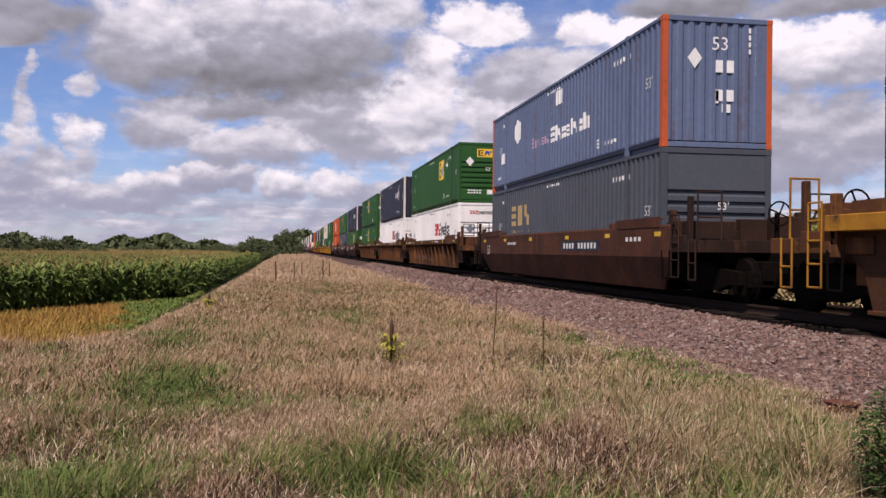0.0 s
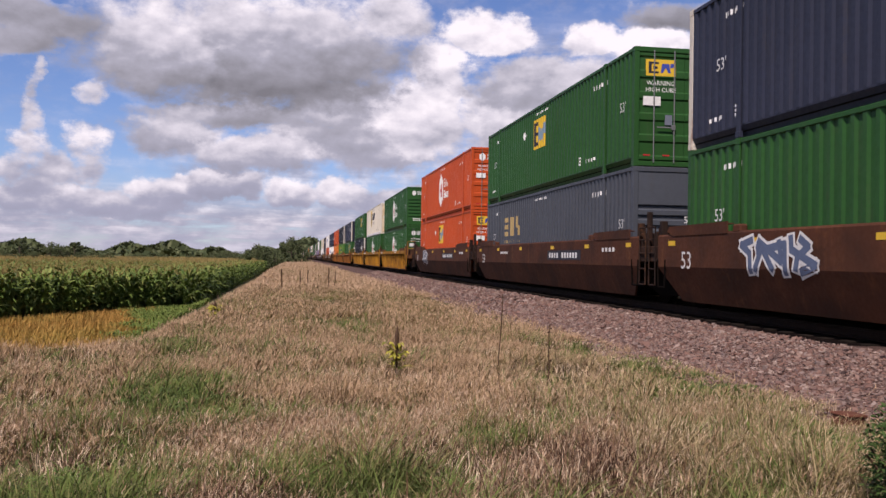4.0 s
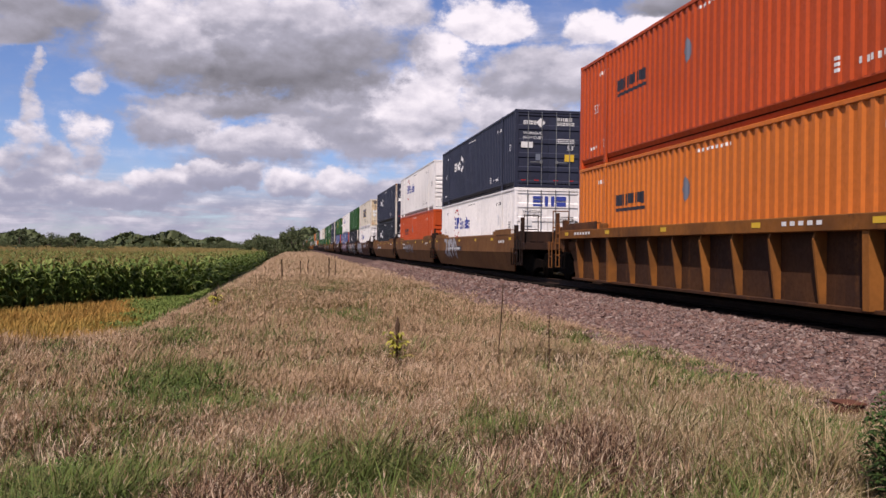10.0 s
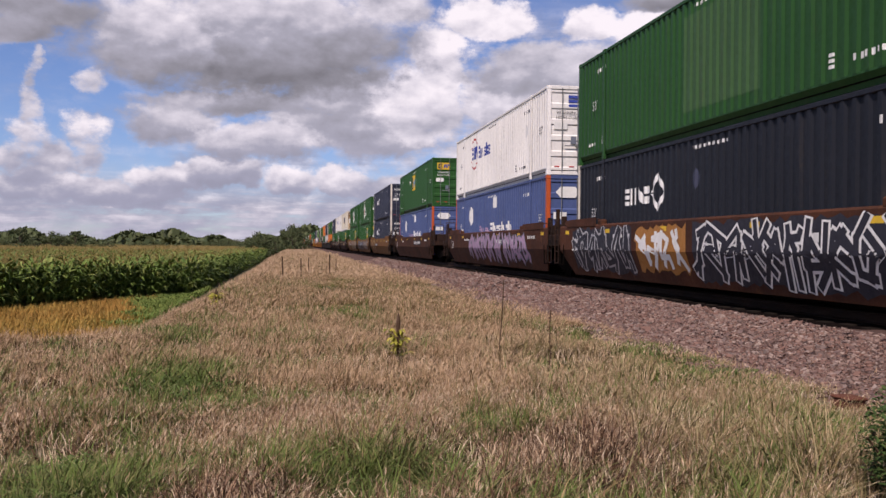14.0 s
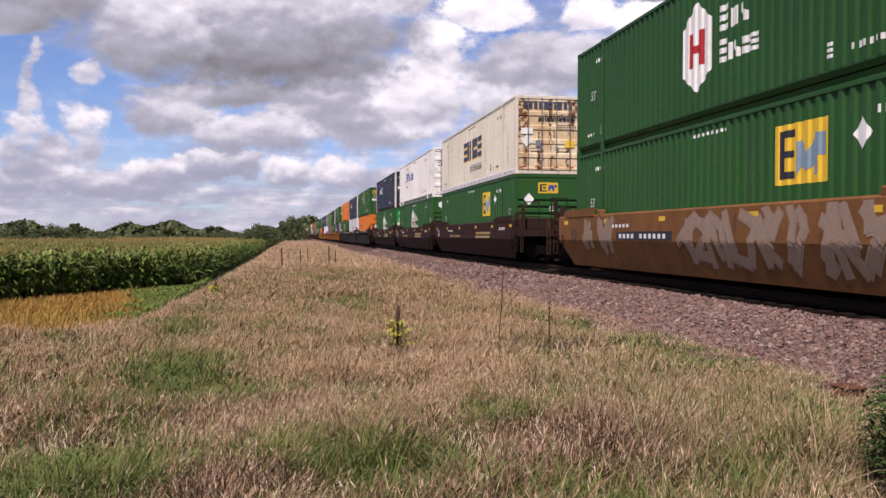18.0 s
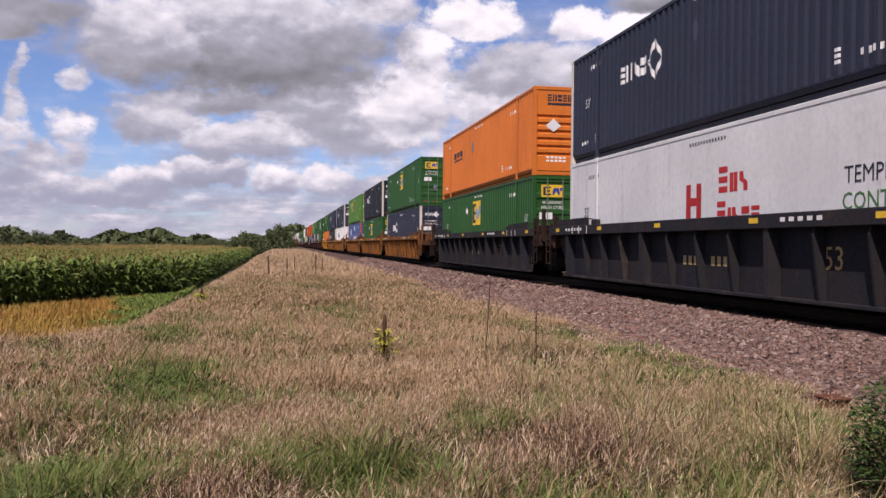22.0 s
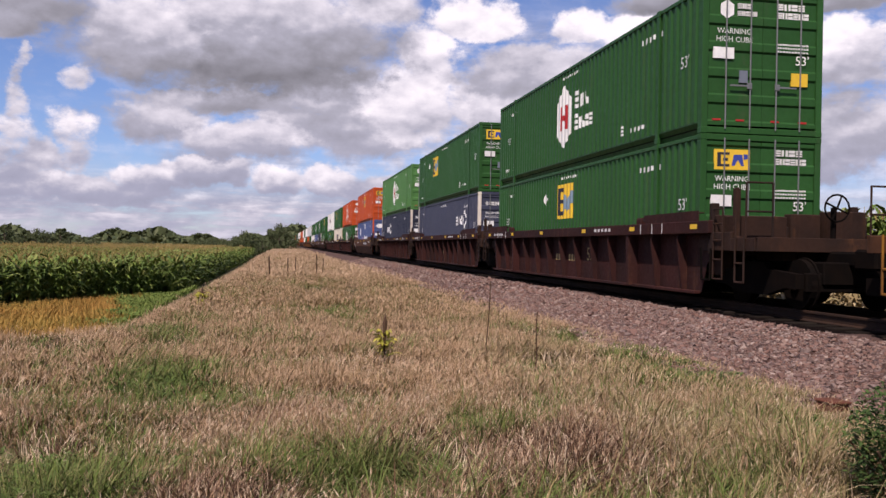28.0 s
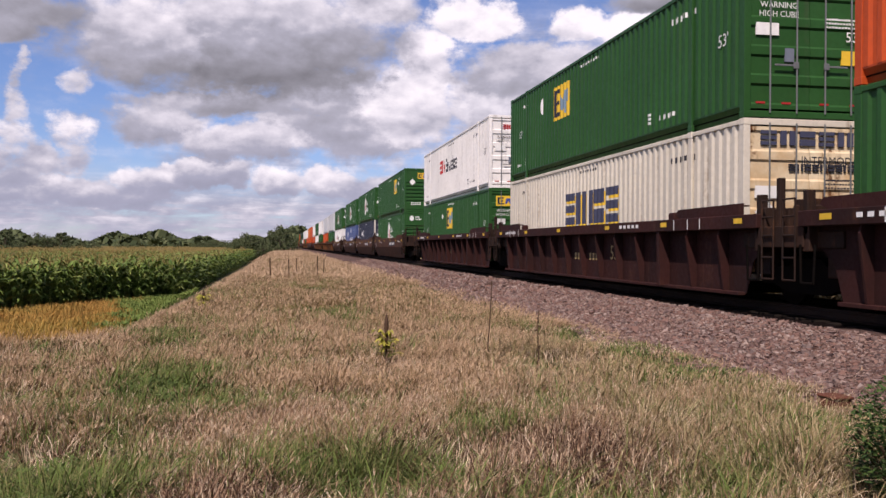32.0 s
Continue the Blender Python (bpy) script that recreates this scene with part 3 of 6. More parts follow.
def blades(x, y, h, w, lean, way, simple):
    """Narrow leaves that arch over, of one to three quads each: verts, faces and tips."""
    n = len(x)
    z = land(x, y) - 0.02
    turn = way + 1.57 + RNG.normal(0, 0.5, n)
    tx, ty = np.cos(turn), np.sin(turn)
    lx, ly = np.cos(way) * lean * h + 0.10 * h, np.sin(way) * lean * h
    rows = []
    for f, half in ((0.0, 0.5), (1.0, 0.16)) if simple else ((0.0, 0.5), (0.42, 0.5), (0.76, 0.40), (1.0, 0.08)):
        px, py, pz = x + lx * f ** 2, y + ly * f ** 2, z + h * (f - 0.42 * lean * f ** 2.6)
        for sgn in (-1, 1):
            rows.append(np.stack([px + sgn * tx * w * half, py + sgn * ty * w * half, pz], -1))
    v = np.stack(rows, 1)
    k = v.shape[1]
    f = np.array([(i, i + 1, i + 3, i + 2) for i in range(0, k - 2, 2)])[None] + k * np.arange(n)[:, None, None]
    return v.reshape(-1, 3), f.reshape(-1, 4), v[:, k - 2]


def plumes(tips, size, slim, count):
    """Seed heads: a loose spray of slim grains round and below each tip."""
    n = len(tips)
    lean = RNG.normal(0, 0.45, (n, 2)) * size[:, None]
    out = []
    for k in range(count):
        f = k / max(count - 1, 1)
        long = size * (0.60 if count > 1 else 1.0)
        root = tips + np.stack([lean[:, 0] * f, lean[:, 1] * f, size * (0.75 * f - 0.5 * (count > 1))], -1) + (RNG.normal(0, 0.16, (n, 3)) * size[:, None] if count > 1 else 0)
        turn = RNG.uniform(0, 6.28, n)
        side = np.stack([np.cos(turn), np.sin(turn), RNG.normal(0, 0.3, n)], -1) * (long * slim)[:, None]
        up = np.stack([RNG.normal(0.12, 0.42, n), RNG.normal(0, 0.42, n), np.ones(n)], -1) * long[:, None]
        out += [root, root + up * 0.45 + side, root + up, root + up * 0.45 - side]
    v = np.stack(out, 1)
    f = np.arange(4 * count).reshape(-1, 4)[None] + 4 * count * np.arange(n)[:, None, None]
    return v.reshape(-1, 3), f.reshape(-1, 4)


def scatter(count, y0, y1, power, clump, spread):
    """Places of blades, gathered in tufts; also each blade's way out of its tuft, and its tuft's own random number."""
    m = max(count // clump, 1)
    cy = y0 + (y1 - y0) * RNG.random(m) ** power
    left = np.where(cy < 2.8, -9.0, np.where((cy > 17) & (cy < 34), -cy * 0.62 - 2, np.maximum(crest(cy) - 1.6, -cy * 0.62 - 2)))
    cx = left + (5.75 - left) * RNG.random(m)
    pick = RNG.integers(0, m, count)
    dx, dy = RNG.normal(0, spread, count), RNG.normal(0, spread, count)
    return np.minimum(cx[pick] + dx, 5.8), cy[pick] + dy, np.arctan2(dy, dx), RNG.random(m)[pick]


def stature(x, y):
    """How tall the grass stands: short over most of the verge, taller in the near hollow and towards the bank."""
    hollow = smooth(7.4 - y, 0.0, 1.6) * smooth(x, -1.2, 0.2)
    return 0.58 + 0.22 * np.maximum(hollow, 0.75 * smooth(x, 1.8, 2.8) * smooth(9.5 - y, 0, 2.5)) + 0.9 * (cloudy(x, y, 1.1, 17) - 0.5)


def build_grass():
    # from, to, crowding, blades, width of a blade, blades in a tuft, its spread, head size, grains in a head
    bands = [(3.3, 9.0, 0.95, 190000, 0.0056, 40, 0.075, 0.070, 5), (9.0, 18.0, 1.1, 150000, 0.0085, 36, 0.11, 0.095, 3), (18.0, 40.0, 1.2, 130000, 0.014, 30, 0.18, 0.07, 1),
             (40.0, 120.0, 1.4, 55000, 0.035, 18, 0.35, 0.16, 1), (120.0, 420.0, 1.3, 22000, 0.12, 12, 0.8, 0.35, 1), (-9.0, 3.3, 1.0, 60000, 0.010, 60, 0.16, 0.045, 1)]
    for y0, y1, power, count, wide, clump, spread, seed, grains in bands:
        near = 3 < y0 < 17
        x, y, way, own = scatter(count, y0, y1, power, clump, spread)
        g = greenness(x, y) - 0.3 * spots(x, y, DEAD) + (own - 0.5) * 0.55 + RNG.normal(0, 0.15, count)
        mound = smooth(cloudy(x, y, 0.7, 5) + (own * 7.3 % 1.0 - 0.5) * 0.18, 0.40, 0.60)
        tall = 0.12 + 0.24 * np.maximum(mound, 0.75 * (g > 0.60)) + 0.30 * (own * 4.1 % 1.0) ** 4 + RNG.normal(0, 0.03, count)
        tall *= np.where(y < 40, stature(x, y), 0.5)
        tall *= (1 - 0.55 * smooth(x, 4.0, 5.4)) * (1 - 0.45 * smooth(crest(y) + 0.9 - x, 0.0, 1.2) * smooth(x - crest(y) + 5, 0, 2))
        lush = g > 0.60
        # tall pale straw towards the bank, russet stems in the near hollow
        pale = ~lush & (spots(x, y, DEAD) < 0.45) & (smooth(x, 1.9, 3.2) * smooth(16 - y, 0, 5) + (own * 3.7 % 1.0 - 0.5) * 0.7 > 0.5)
        russet = ~lush & ~pale & (1.5 * spots(x, y, DEAD) + 0.75 * cloudy(x, y, 1.1, 9) * smooth(10.5 - y, 0, 4.5) + (own * 5.1 % 1.0 - 0.5) * 0.8 > 0.50)
        dry = ~lush & ~pale & ~russet
        for name, sel, mat, k, label in (("dry_grass", dry, DRY, 1.0, "dense dry tan and brown grass beside the track"),
                                         ("straw_grass", pale, STRAW, 1.05, "long pale straw-coloured grass towards the bank"),
                                         ("russet_grass", russet, RUSSET, 0.85, "dead russet-brown stems among the dry grass"),
                                         ("green_grass", lush, LUSH, 1.0, "green grass between the dry tufts")):
            n = int(sel.sum())
            if not n:
                continue
            h = np.clip(tall[sel] * k, 0.05, 0.8) * RNG.uniform(0.5, 1.3, n)
            v, f, tips = blades(x[sel], y[sel], h, wide * RNG.uniform(0.6, 1.5, n), RNG.uniform(0.15, 1.15, n), way[sel] + RNG.normal(0, 0.7, n), not near)
            tagged(big_mesh(name, v, f, mat), label, "grass", kind="stuff")
            if name != "green_grass":
                share = dict(straw_grass=0.22, russet_grass=0.20).get(name, 0.95) * (0.10 + 1.0 * mound[sel] + 0.35 * smooth(y[sel], 8, 11) + spots(x[sel], y[sel], FEATHERY))
                top = tips[(RNG.random(n) < share) & (g[sel] < 0.585) & (h > 0.07)]
                v, f = plumes(top, RNG.uniform(0.6, 1.3, len(top)) * seed, 0.055 if grains > 1 else 0.10, grains)
                tagged(big_mesh("seed_heads", v, f, HEADS if y0 < 8 else FAR_HEADS), "feathery pinkish tan seed heads of dry grass", "grass", kind="stuff")


PALE = surface("bleached_stem", (0.62, 0.47, 0.31), 0.8, 0.0, None, 0.3, 3.0, 20.0, bump=0, island=[(0.40, 0.27, 0.16), (0.86, 0.70, 0.52), (0.55, 0.40, 0.26)])
DARK = surface("dead_brown_stem", (0.050, 0.026, 0.015), 0.9, 0.0, None, 0.4, 3.0, 20.0, bump=0, island=[(0.030, 0.016, 0.010), (0.075, 0.036, 0.02)])
FORB = surface("weed_leaf", (0.075, 0.115, 0.026), 0.7, 0.0, (0.085, 0.105, 0.03), 0.7, 1.0, 9.0, bump=0, island=[(0.030, 0.060, 0.014), (0.10, 0.155, 0.036), (0.06, 0.10, 0.022), (0.13, 0.16, 0.05)])


def build_stems():
    """Single bright arching stems that stand out of the sward, and dark dead ones low between them."""
    for name, count, lo, hi, wide, lean, mat, label in (("bright_stems", 64000, 0.18, 0.42, 0.0038, (0.15, 1.1), PALE, "single pale bleached grass stems that arch over"),
                                                        ("dark_stems", 26000, 0.14, 0.36, 0.0070, (0.2, 1.0), DARK, "dark brown dead stalks low in the grass")):
        x, y, way, own = scatter(count, 3.3, 16.0, 0.95, 5, 0.20)
        keep = (cloudy(x, y, 0.7, 11) + spots(x, y, DEAD) * 0.4 + (own - 0.5) * 0.4 > 0.46) & (greenness(x, y) + (own - 0.5) * 0.3 < 0.72)
        x, y = x[keep], y[keep]
        n = len(x)
        h = RNG.uniform(lo, hi, n) * stature(x, y) * (1 - 0.5 * smooth(x, 4.2, 5.4))
        v, f, tips = blades(x, y, h, np.full(n, wide) * (1 + 0.05 * y), RNG.uniform(*lean, n), RNG.uniform(0, 6.28, n), False)
        tagged(big_mesh(name, v, f, mat), label, "grass", kind="stuff")


def merged(*sets):
    vs, fs, o = [], [], 0
    for v, f in sets:
        vs.append(v), fs.append(f + o)
        o += len(v)
    return np.concatenate(vs), np.concatenate(fs)


build_grass()
build_stems()

# ---- the fields ----
CORN = surface("corn_leaf", (0.090, 0.138, 0.027), 0.55, 0.0, (0.085, 0.14, 0.028), 0.6, 0.6, 8.0, bump=0,
               island=[(0.028, 0.060, 0.011), (0.16, 0.22, 0.038), (0.065, 0.112, 0.020), (0.34, 0.36, 0.10)])
TASSEL = surface("corn_tassel", (0.42, 0.31, 0.12), 0.8, 0.0, (0.36, 0.27, 0.10), 0.6, 0.6, 8.0, bump=0,
                 island=[(0.18, 0.135, 0.045), (0.27, 0.20, 0.075), (0.14, 0.115, 0.04)])
CANOPY = surface("corn_canopy", (0.125, 0.095, 0.028), 0.9, 0.0, (0.075, 0.08, 0.022), 0.9, 0.25, 2.2, bump=1.0, dist=0.4)
WEEDS = surface("yellow_weeds", (0.24, 0.13, 0.035), 0.75, 0.0, (0.16, 0.20, 0.04), 0.9, 0.14, 5.0, bump=0,
                island=[(0.40, 0.19, 0.036), (0.25, 0.15, 0.032), (0.62, 0.33, 0.085), (0.13, 0.12, 0.026)])


LUSH_WEEDS = surface("green_weeds", (0.09, 0.14, 0.028), 0.75, 0.0, (0.13, 0.15, 0.03), 0.8, 0.2, 5.0, bump=0,
                     island=[(0.06, 0.11, 0.02), (0.12, 0.17, 0.035), (0.16, 0.17, 0.04)])


def strap(n, base, out, length, rise, width, turn):
    """Arching leaves: n of them, four cross pieces each, from base outward."""
    rows = []
    for f, w, up in ((0.0, 0.45, 0.0), (0.35, 1.0, 0.75), (0.7, 0.8, 0.95), (1.0, 0.08, 0.45)):
        c = base + out * (length * f)[:, None] + np.stack([np.zeros(n), np.zeros(n), rise * up], -1)
        side = np.stack([-out[:, 1], out[:, 0], turn], -1) * (width * w * 0.5)[:, None]
        rows += [c - side, c + side]
    v = np.stack(rows, 1)
    f = np.array([(0, 1, 3, 2), (2, 3, 5, 4), (4, 5, 7, 6)])[None] + 8 * np.arange(n)[:, None, None]
    return v.reshape(-1, 3), f.reshape(-1, 4)


def leaves_on(x, y, z, per, lo, hi, length, width):
    n = len(x) * per
    X, Y, Z = np.repeat(x, per), np.repeat(y, per), np.repeat(z, per)
    a = RNG.uniform(0, 6.28, n)
    base = np.stack([X, Y, Z + RNG.uniform(lo, hi, n)], -1)
    out = np.stack([np.cos(a), np.sin(a), np.zeros(n)], -1)
    return strap(n, base, out, RNG.uniform(0.6, 1.1, n) * length, RNG.uniform(0.15, 0.6, n) * length, RNG.uniform(0.7, 1.2, n) * width, RNG.uniform(-0.5, 0.5, n))


def sticks(x, y, z, h, r, lean=0.1):
    """Thin upright blades crossed in pairs."""
    n = len(x)
    a = RNG.uniform(0, 6.28, n)
    lx, ly = RNG.normal(0, lean, n) * h, RNG.normal(0, lean, n) * h
    out = []
    for k in (0, 1.57):
        c, s = np.cos(a + k) * r, np.sin(a + k) * r
        out += [np.stack([x - c, y - s, z], -1), np.stack([x + c, y + s, z], -1), np.stack([x + lx + c * 0.3, y + ly + s * 0.3, z + h], -1), np.stack([x + lx - c * 0.3, y + ly - s * 0.3, z + h], -1)]
    f = np.array([(0, 1, 2, 3), (4, 5, 6, 7)])[None] + 8 * np.arange(n)[:, None, None]
    return np.stack(out, 1).reshape(-1, 3), f.reshape(-1, 4)


def corn_block(edge, inward, y0, y1, deep, tag, tall=2.3):
    """A field of corn: whole plants along its edge, tops and tassels further in, over a closed canopy far off."""
    n = int((y1 - y0) * deep * 4.0)
    y = y0 + (y1 - y0) * RNG.random(n) ** 1.5
    x = edge(y) + inward * deep * RNG.random(n) ** 1.3
    z = land(x, y)
    h = tall * RNG.uniform(0.88, 1.08, n)
    v, f = merged(leaves_on(x, y, z, 9, 0.25, tall * 0.88, 0.95, 0.135), sticks(x, y, z, h * 0.95, 0.018, 0.03))
    tagged(big_mesh("corn_plants", v, f, CORN), "tall green corn plants along the edge of the " + tag, "corn", kind="stuff")
    tops = [sticks(np.repeat(x, 3), np.repeat(y, 3), np.repeat(z + h * 0.9, 3), RNG.uniform(0.2, 0.38, 3 * n), 0.014, 0.35)]
    m = 9000 if inward < 0 else 2500
    y = y0 + (min(y1, 170) - y0 + 20) * RNG.random(m) ** 1.2
    x = edge(y) + inward * (deep + (26 + y * 0.55) * RNG.random(m))
    z = land(x, y)
    v, f = leaves_on(x, y, z + tall * 0.72, 3, 0.0, 0.45, 0.7, 0.10)
    tagged(big_mesh("corn_tops", v, f, CORN), "green upper leaves of corn in the " + tag, "corn", kind="stuff")
    tops.append(sticks(np.repeat(x, 2), np.repeat(y, 2), np.repeat(z + tall * 0.86, 2), RNG.uniform(0.25, 0.5, 2 * m), 0.03, 0.3))
    m = 9000 if inward < 0 else 2000
    y = 150 + 450 * RNG.random(m) ** 1.3
    x = edge(y) + inward * (y * 0.75) * RNG.random(m)
    tops.append(sticks(x, y, land(x, y) + tall * 0.72, RNG.uniform(0.5, 0.9, m), 0.22, 0.2))
    v, f = merged(*tops)
    tagged(big_mesh("corn_tassels", v, f, TASSEL), "dry tan tassels above the corn of the " + tag, "corn", kind="stuff")
    ys = np.concatenate([np.arange(y0 - 4, 160, 1.5), np.geomspace(160, 1400, 40)])
    us = np.concatenate([np.arange(1.6, 60, 1.5), np.geomspace(60, 1500, 24)])
    gu, gy = np.meshgrid(us, ys)
    gx = edge(gy) + inward * gu
    gz = land(gx, gy) + tall * 0.78 + 0.14 * ripple(gx * 2.1, gy * 1.9) + 0.1 * RNG.normal(0, 1, gx.shape)
    k = len(us)
    i = (np.arange(len(ys) - 1)[:, None] * k + np.arange(k - 1)[None]).ravel()
    v = np.stack([gx, gy, gz], -1).reshape(-1, 3)
    tagged(big_mesh("corn_canopy", v, np.stack([i, i + 1, i + k + 1, i + k], -1), CANOPY, smooth=True),
           "closed green and tan top of the " + tag, "corn", kind="stuff")


def build_forbs():
    """Leafy green weeds low in the damp hollows."""
    x, y, way, own = scatter(8000, 3.6, 12.0, 1.0, 6, 0.09)
    keep = greenness(x, y) + (own - 0.5) * 0.5 > 0.88
    x, y = x[keep], y[keep]
    v, f = leaves_on(x, y, land(x, y), 9, 0.02, 0.12, 0.09, 0.014)
    tagged(big_mesh("green_forbs", v, f, FORB), "leafy dark green weeds among the grass", "weeds", kind="stuff")


build_forbs()
corn_block(corn_edge, -1, 38.0, 230.0, 5.0, "field below the bank", 2.6)
corn_block(lambda y: 17.5 + 0 * y, 1, 2.0, 120.0, 3.0, "field beyond the train", 2.2)


def build_weeds():
    """Between the bank and the corn: golden dry grass, and green weeds where the strip narrows."""
    n = 60000
    y = RNG.uniform(29, 75, n)
    x = corn_edge(y) + (crest(y) - 3.6 - corn_edge(y)) * RNG.random(n)
    turn = np.degrees(np.arctan2(x, y)) + 3.0 * (cloudy(x, y, 3.0, 6) - 0.5) + RNG.normal(0, 0.3, n)
    keep = (turn > -22) & (turn < -6.3) & (corn_edge(y) < crest(y) - 4.0)
    x, y, turn = x[keep], y[keep], turn[keep]
    dry = turn < -9.8 + 6 * (cloudy(x, y, 1.5, 8) - 0.5)
    v, f, _ = blades(x[dry], y[dry], RNG.uniform(0.25, 0.6, dry.sum()), RNG.uniform(0.02, 0.05, dry.sum()), RNG.uniform(0.2, 0.9, dry.sum()), RNG.uniform(0, 6.28, dry.sum()), True)
    tagged(big_mesh("yellow_weeds", v, f, WEEDS), "knee-high golden and orange grass below the bank", "weeds", kind="stuff")
    green = np.flatnonzero(~dry)[::4]
    v, f = leaves_on(x[green], y[green], land(x[green], y[green]), 5, 0.02, 0.28, 0.28, 0.045)
    tagged(big_mesh("green_weeds", v, f, LUSH_WEEDS), "low green weeds along the foot of the corn", "weeds", kind="stuff")


build_weeds()


def build_far_verge():
    n = 5200
    y = 1 + 120 * RNG.random(n) ** 1.4
    x = RNG.uniform(12.5, 15.5, n)
    v, f = leaves_on(x, y, land(x, y), 5, 0.05, 0.62, 0.42, 0.085)
    tagged(big_mesh("verge_weeds", v, f, STRAW), "dry straw-coloured weeds on the verge beyond the track", "weeds", kind="stuff")


build_far_verge()

# ---- trees ----
BARK = surface("bark", (0.09, 0.07, 0.05), 0.95, 0.0, None, 0.6, 2.0, 12.0, bump=0.6, dist=0.05)
# Leaf colours paled to stand in for haze over the distance
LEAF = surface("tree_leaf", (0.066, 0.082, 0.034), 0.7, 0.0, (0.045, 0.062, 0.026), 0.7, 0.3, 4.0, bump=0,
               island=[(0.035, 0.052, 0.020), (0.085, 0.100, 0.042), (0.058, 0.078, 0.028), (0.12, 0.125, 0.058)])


def tree(height, width, seed, label):
    """A tapered trunk with limbs, and a crown of many leaf clumps round the limb ends."""
    rng = np.random.default_rng(seed)
    top = new("tree")
    bm = bmesh.new()
    ends = []
    bmesh.ops.create_cone(bm, cap_ends=True, segments=8, radius1=height * 0.035, radius2=height * 0.012, depth=height * 0.7, matrix=Matrix.Translation((0, 0, height * 0.35)))
    for k in range(9):
        a, up = k * 2.4 + rng.uniform(-0.4, 0.4), rng.uniform(0.22, 0.62)
        reach = width * rng.uniform(0.22, 0.42)
        p, q = Vector((0, 0, height * up)), Vector((math.cos(a) * reach, math.sin(a) * reach, height * (up + rng.uniform(0.08, 0.3))))
        m = Matrix.Translation((p + q) / 2) @ (q - p).to_track_quat("Z", "Y").to_matrix().to_4x4()
        bmesh.ops.create_cone(bm, cap_ends=True, segments=6, radius1=height * 0.014, radius2=height * 0.005, depth=(q - p).length, matrix=m)
        ends.append(q)
    part("trunk", bm, BARK, top)
    ends.append(Vector((0, 0, height * 0.85)))
    for k in range(6):
        ends.append(Vector((math.cos(k * 1.05 + 0.3) * width * 0.33, math.sin(k * 1.05 + 0.3) * width * 0.33, height * rng.uniform(0.12, 0.3))))
    n = 2000
    pick = rng.integers(0, len(ends), n)
    c = np.array([tuple(e) for e in ends])[pick]
    spread = width * 0.17 * (0.7 + 0.6 * rng.random(len(ends)))[pick]
    d = rng.normal(0, 1, (n, 3))
    d = d / np.linalg.norm(d, axis=1)[:, None] * (rng.random(n) ** 0.45)[:, None]
    c = c + d * spread[:, None] * np.array([1.1, 1.1, 0.85])
    c[:, 2] = np.clip(c[:, 2], height * 0.08, height)
    size = height * 0.022 * rng.uniform(0.6, 1.5, n)
    u, w = rng.normal(0, 1, (n, 3)), rng.normal(0, 1, (n, 3))
    u /= np.linalg.norm(u, axis=1)[:, None]
    w = np.cross(u, w)
    w /= np.linalg.norm(w, axis=1)[:, None]
    u, w = u * size[:, None] * 1.5, w * size[:, None]
    v = np.stack([c - u, c - w * 0.8, c + u, c + w], 1).reshape(-1, 3)
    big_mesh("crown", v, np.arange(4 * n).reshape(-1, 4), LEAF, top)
    return tagged(top, label, "tree", group="trees at the fields' end")


def far_point(az, dist):
    return dist * math.sin(radians(az)), dist * math.cos(radians(az))


def build_trees():
    kinds = [tree(7.5, 8.0, 3, "broad dark green tree at the end of the field"), tree(8.5, 6.0, 5, "upright dark green tree at the end of the field"),
             tree(5.0, 8.0, 8, "low spreading green bush at the end of the field")]
    rng = np.random.default_rng(11)
    first = [True] * 3
    # azimuth, distance, kind, scale
    places = [(-2.3, 205, 0, 0.86), (-1.2, 220, 2, 0.95), (-0.15, 215, 0, 0.86), (0.45, 235, 2, 0.85), (-3.0, 230, 2, 0.8), (-0.7, 250, 0, 0.75), (-1.75, 240, 0, 0.8)]
    for a in np.arange(-20.5, -10.6, 0.62):
        places.append((a + rng.uniform(-0.2, 0.2), rng.uniform(300, 340), int(rng.integers(0, 3)), rng.uniform(0.75, 1.02)))
    for a in np.arange(-10.2, -3.4, 0.5):
        places.append((a + rng.uniform(-0.15, 0.15), rng.uniform(430, 520), 2, rng.uniform(0.55, 0.8) + 0.45 * (a > -5.6)))
    for a, d, k, s in places:
        x, y = far_point(a, d)
        m = pose(x, y, float(land(x, y)) - 0.05, 0, 0, rng.uniform(0, 360)) @ Matrix.Diagonal((s, s, s, 1))
        if first[k]:
            kinds[k].matrix_basis, first[k] = m, False
        else:
            c = copy_thing(kinds[k], m)
            c.matrix_basis = m


build_trees()


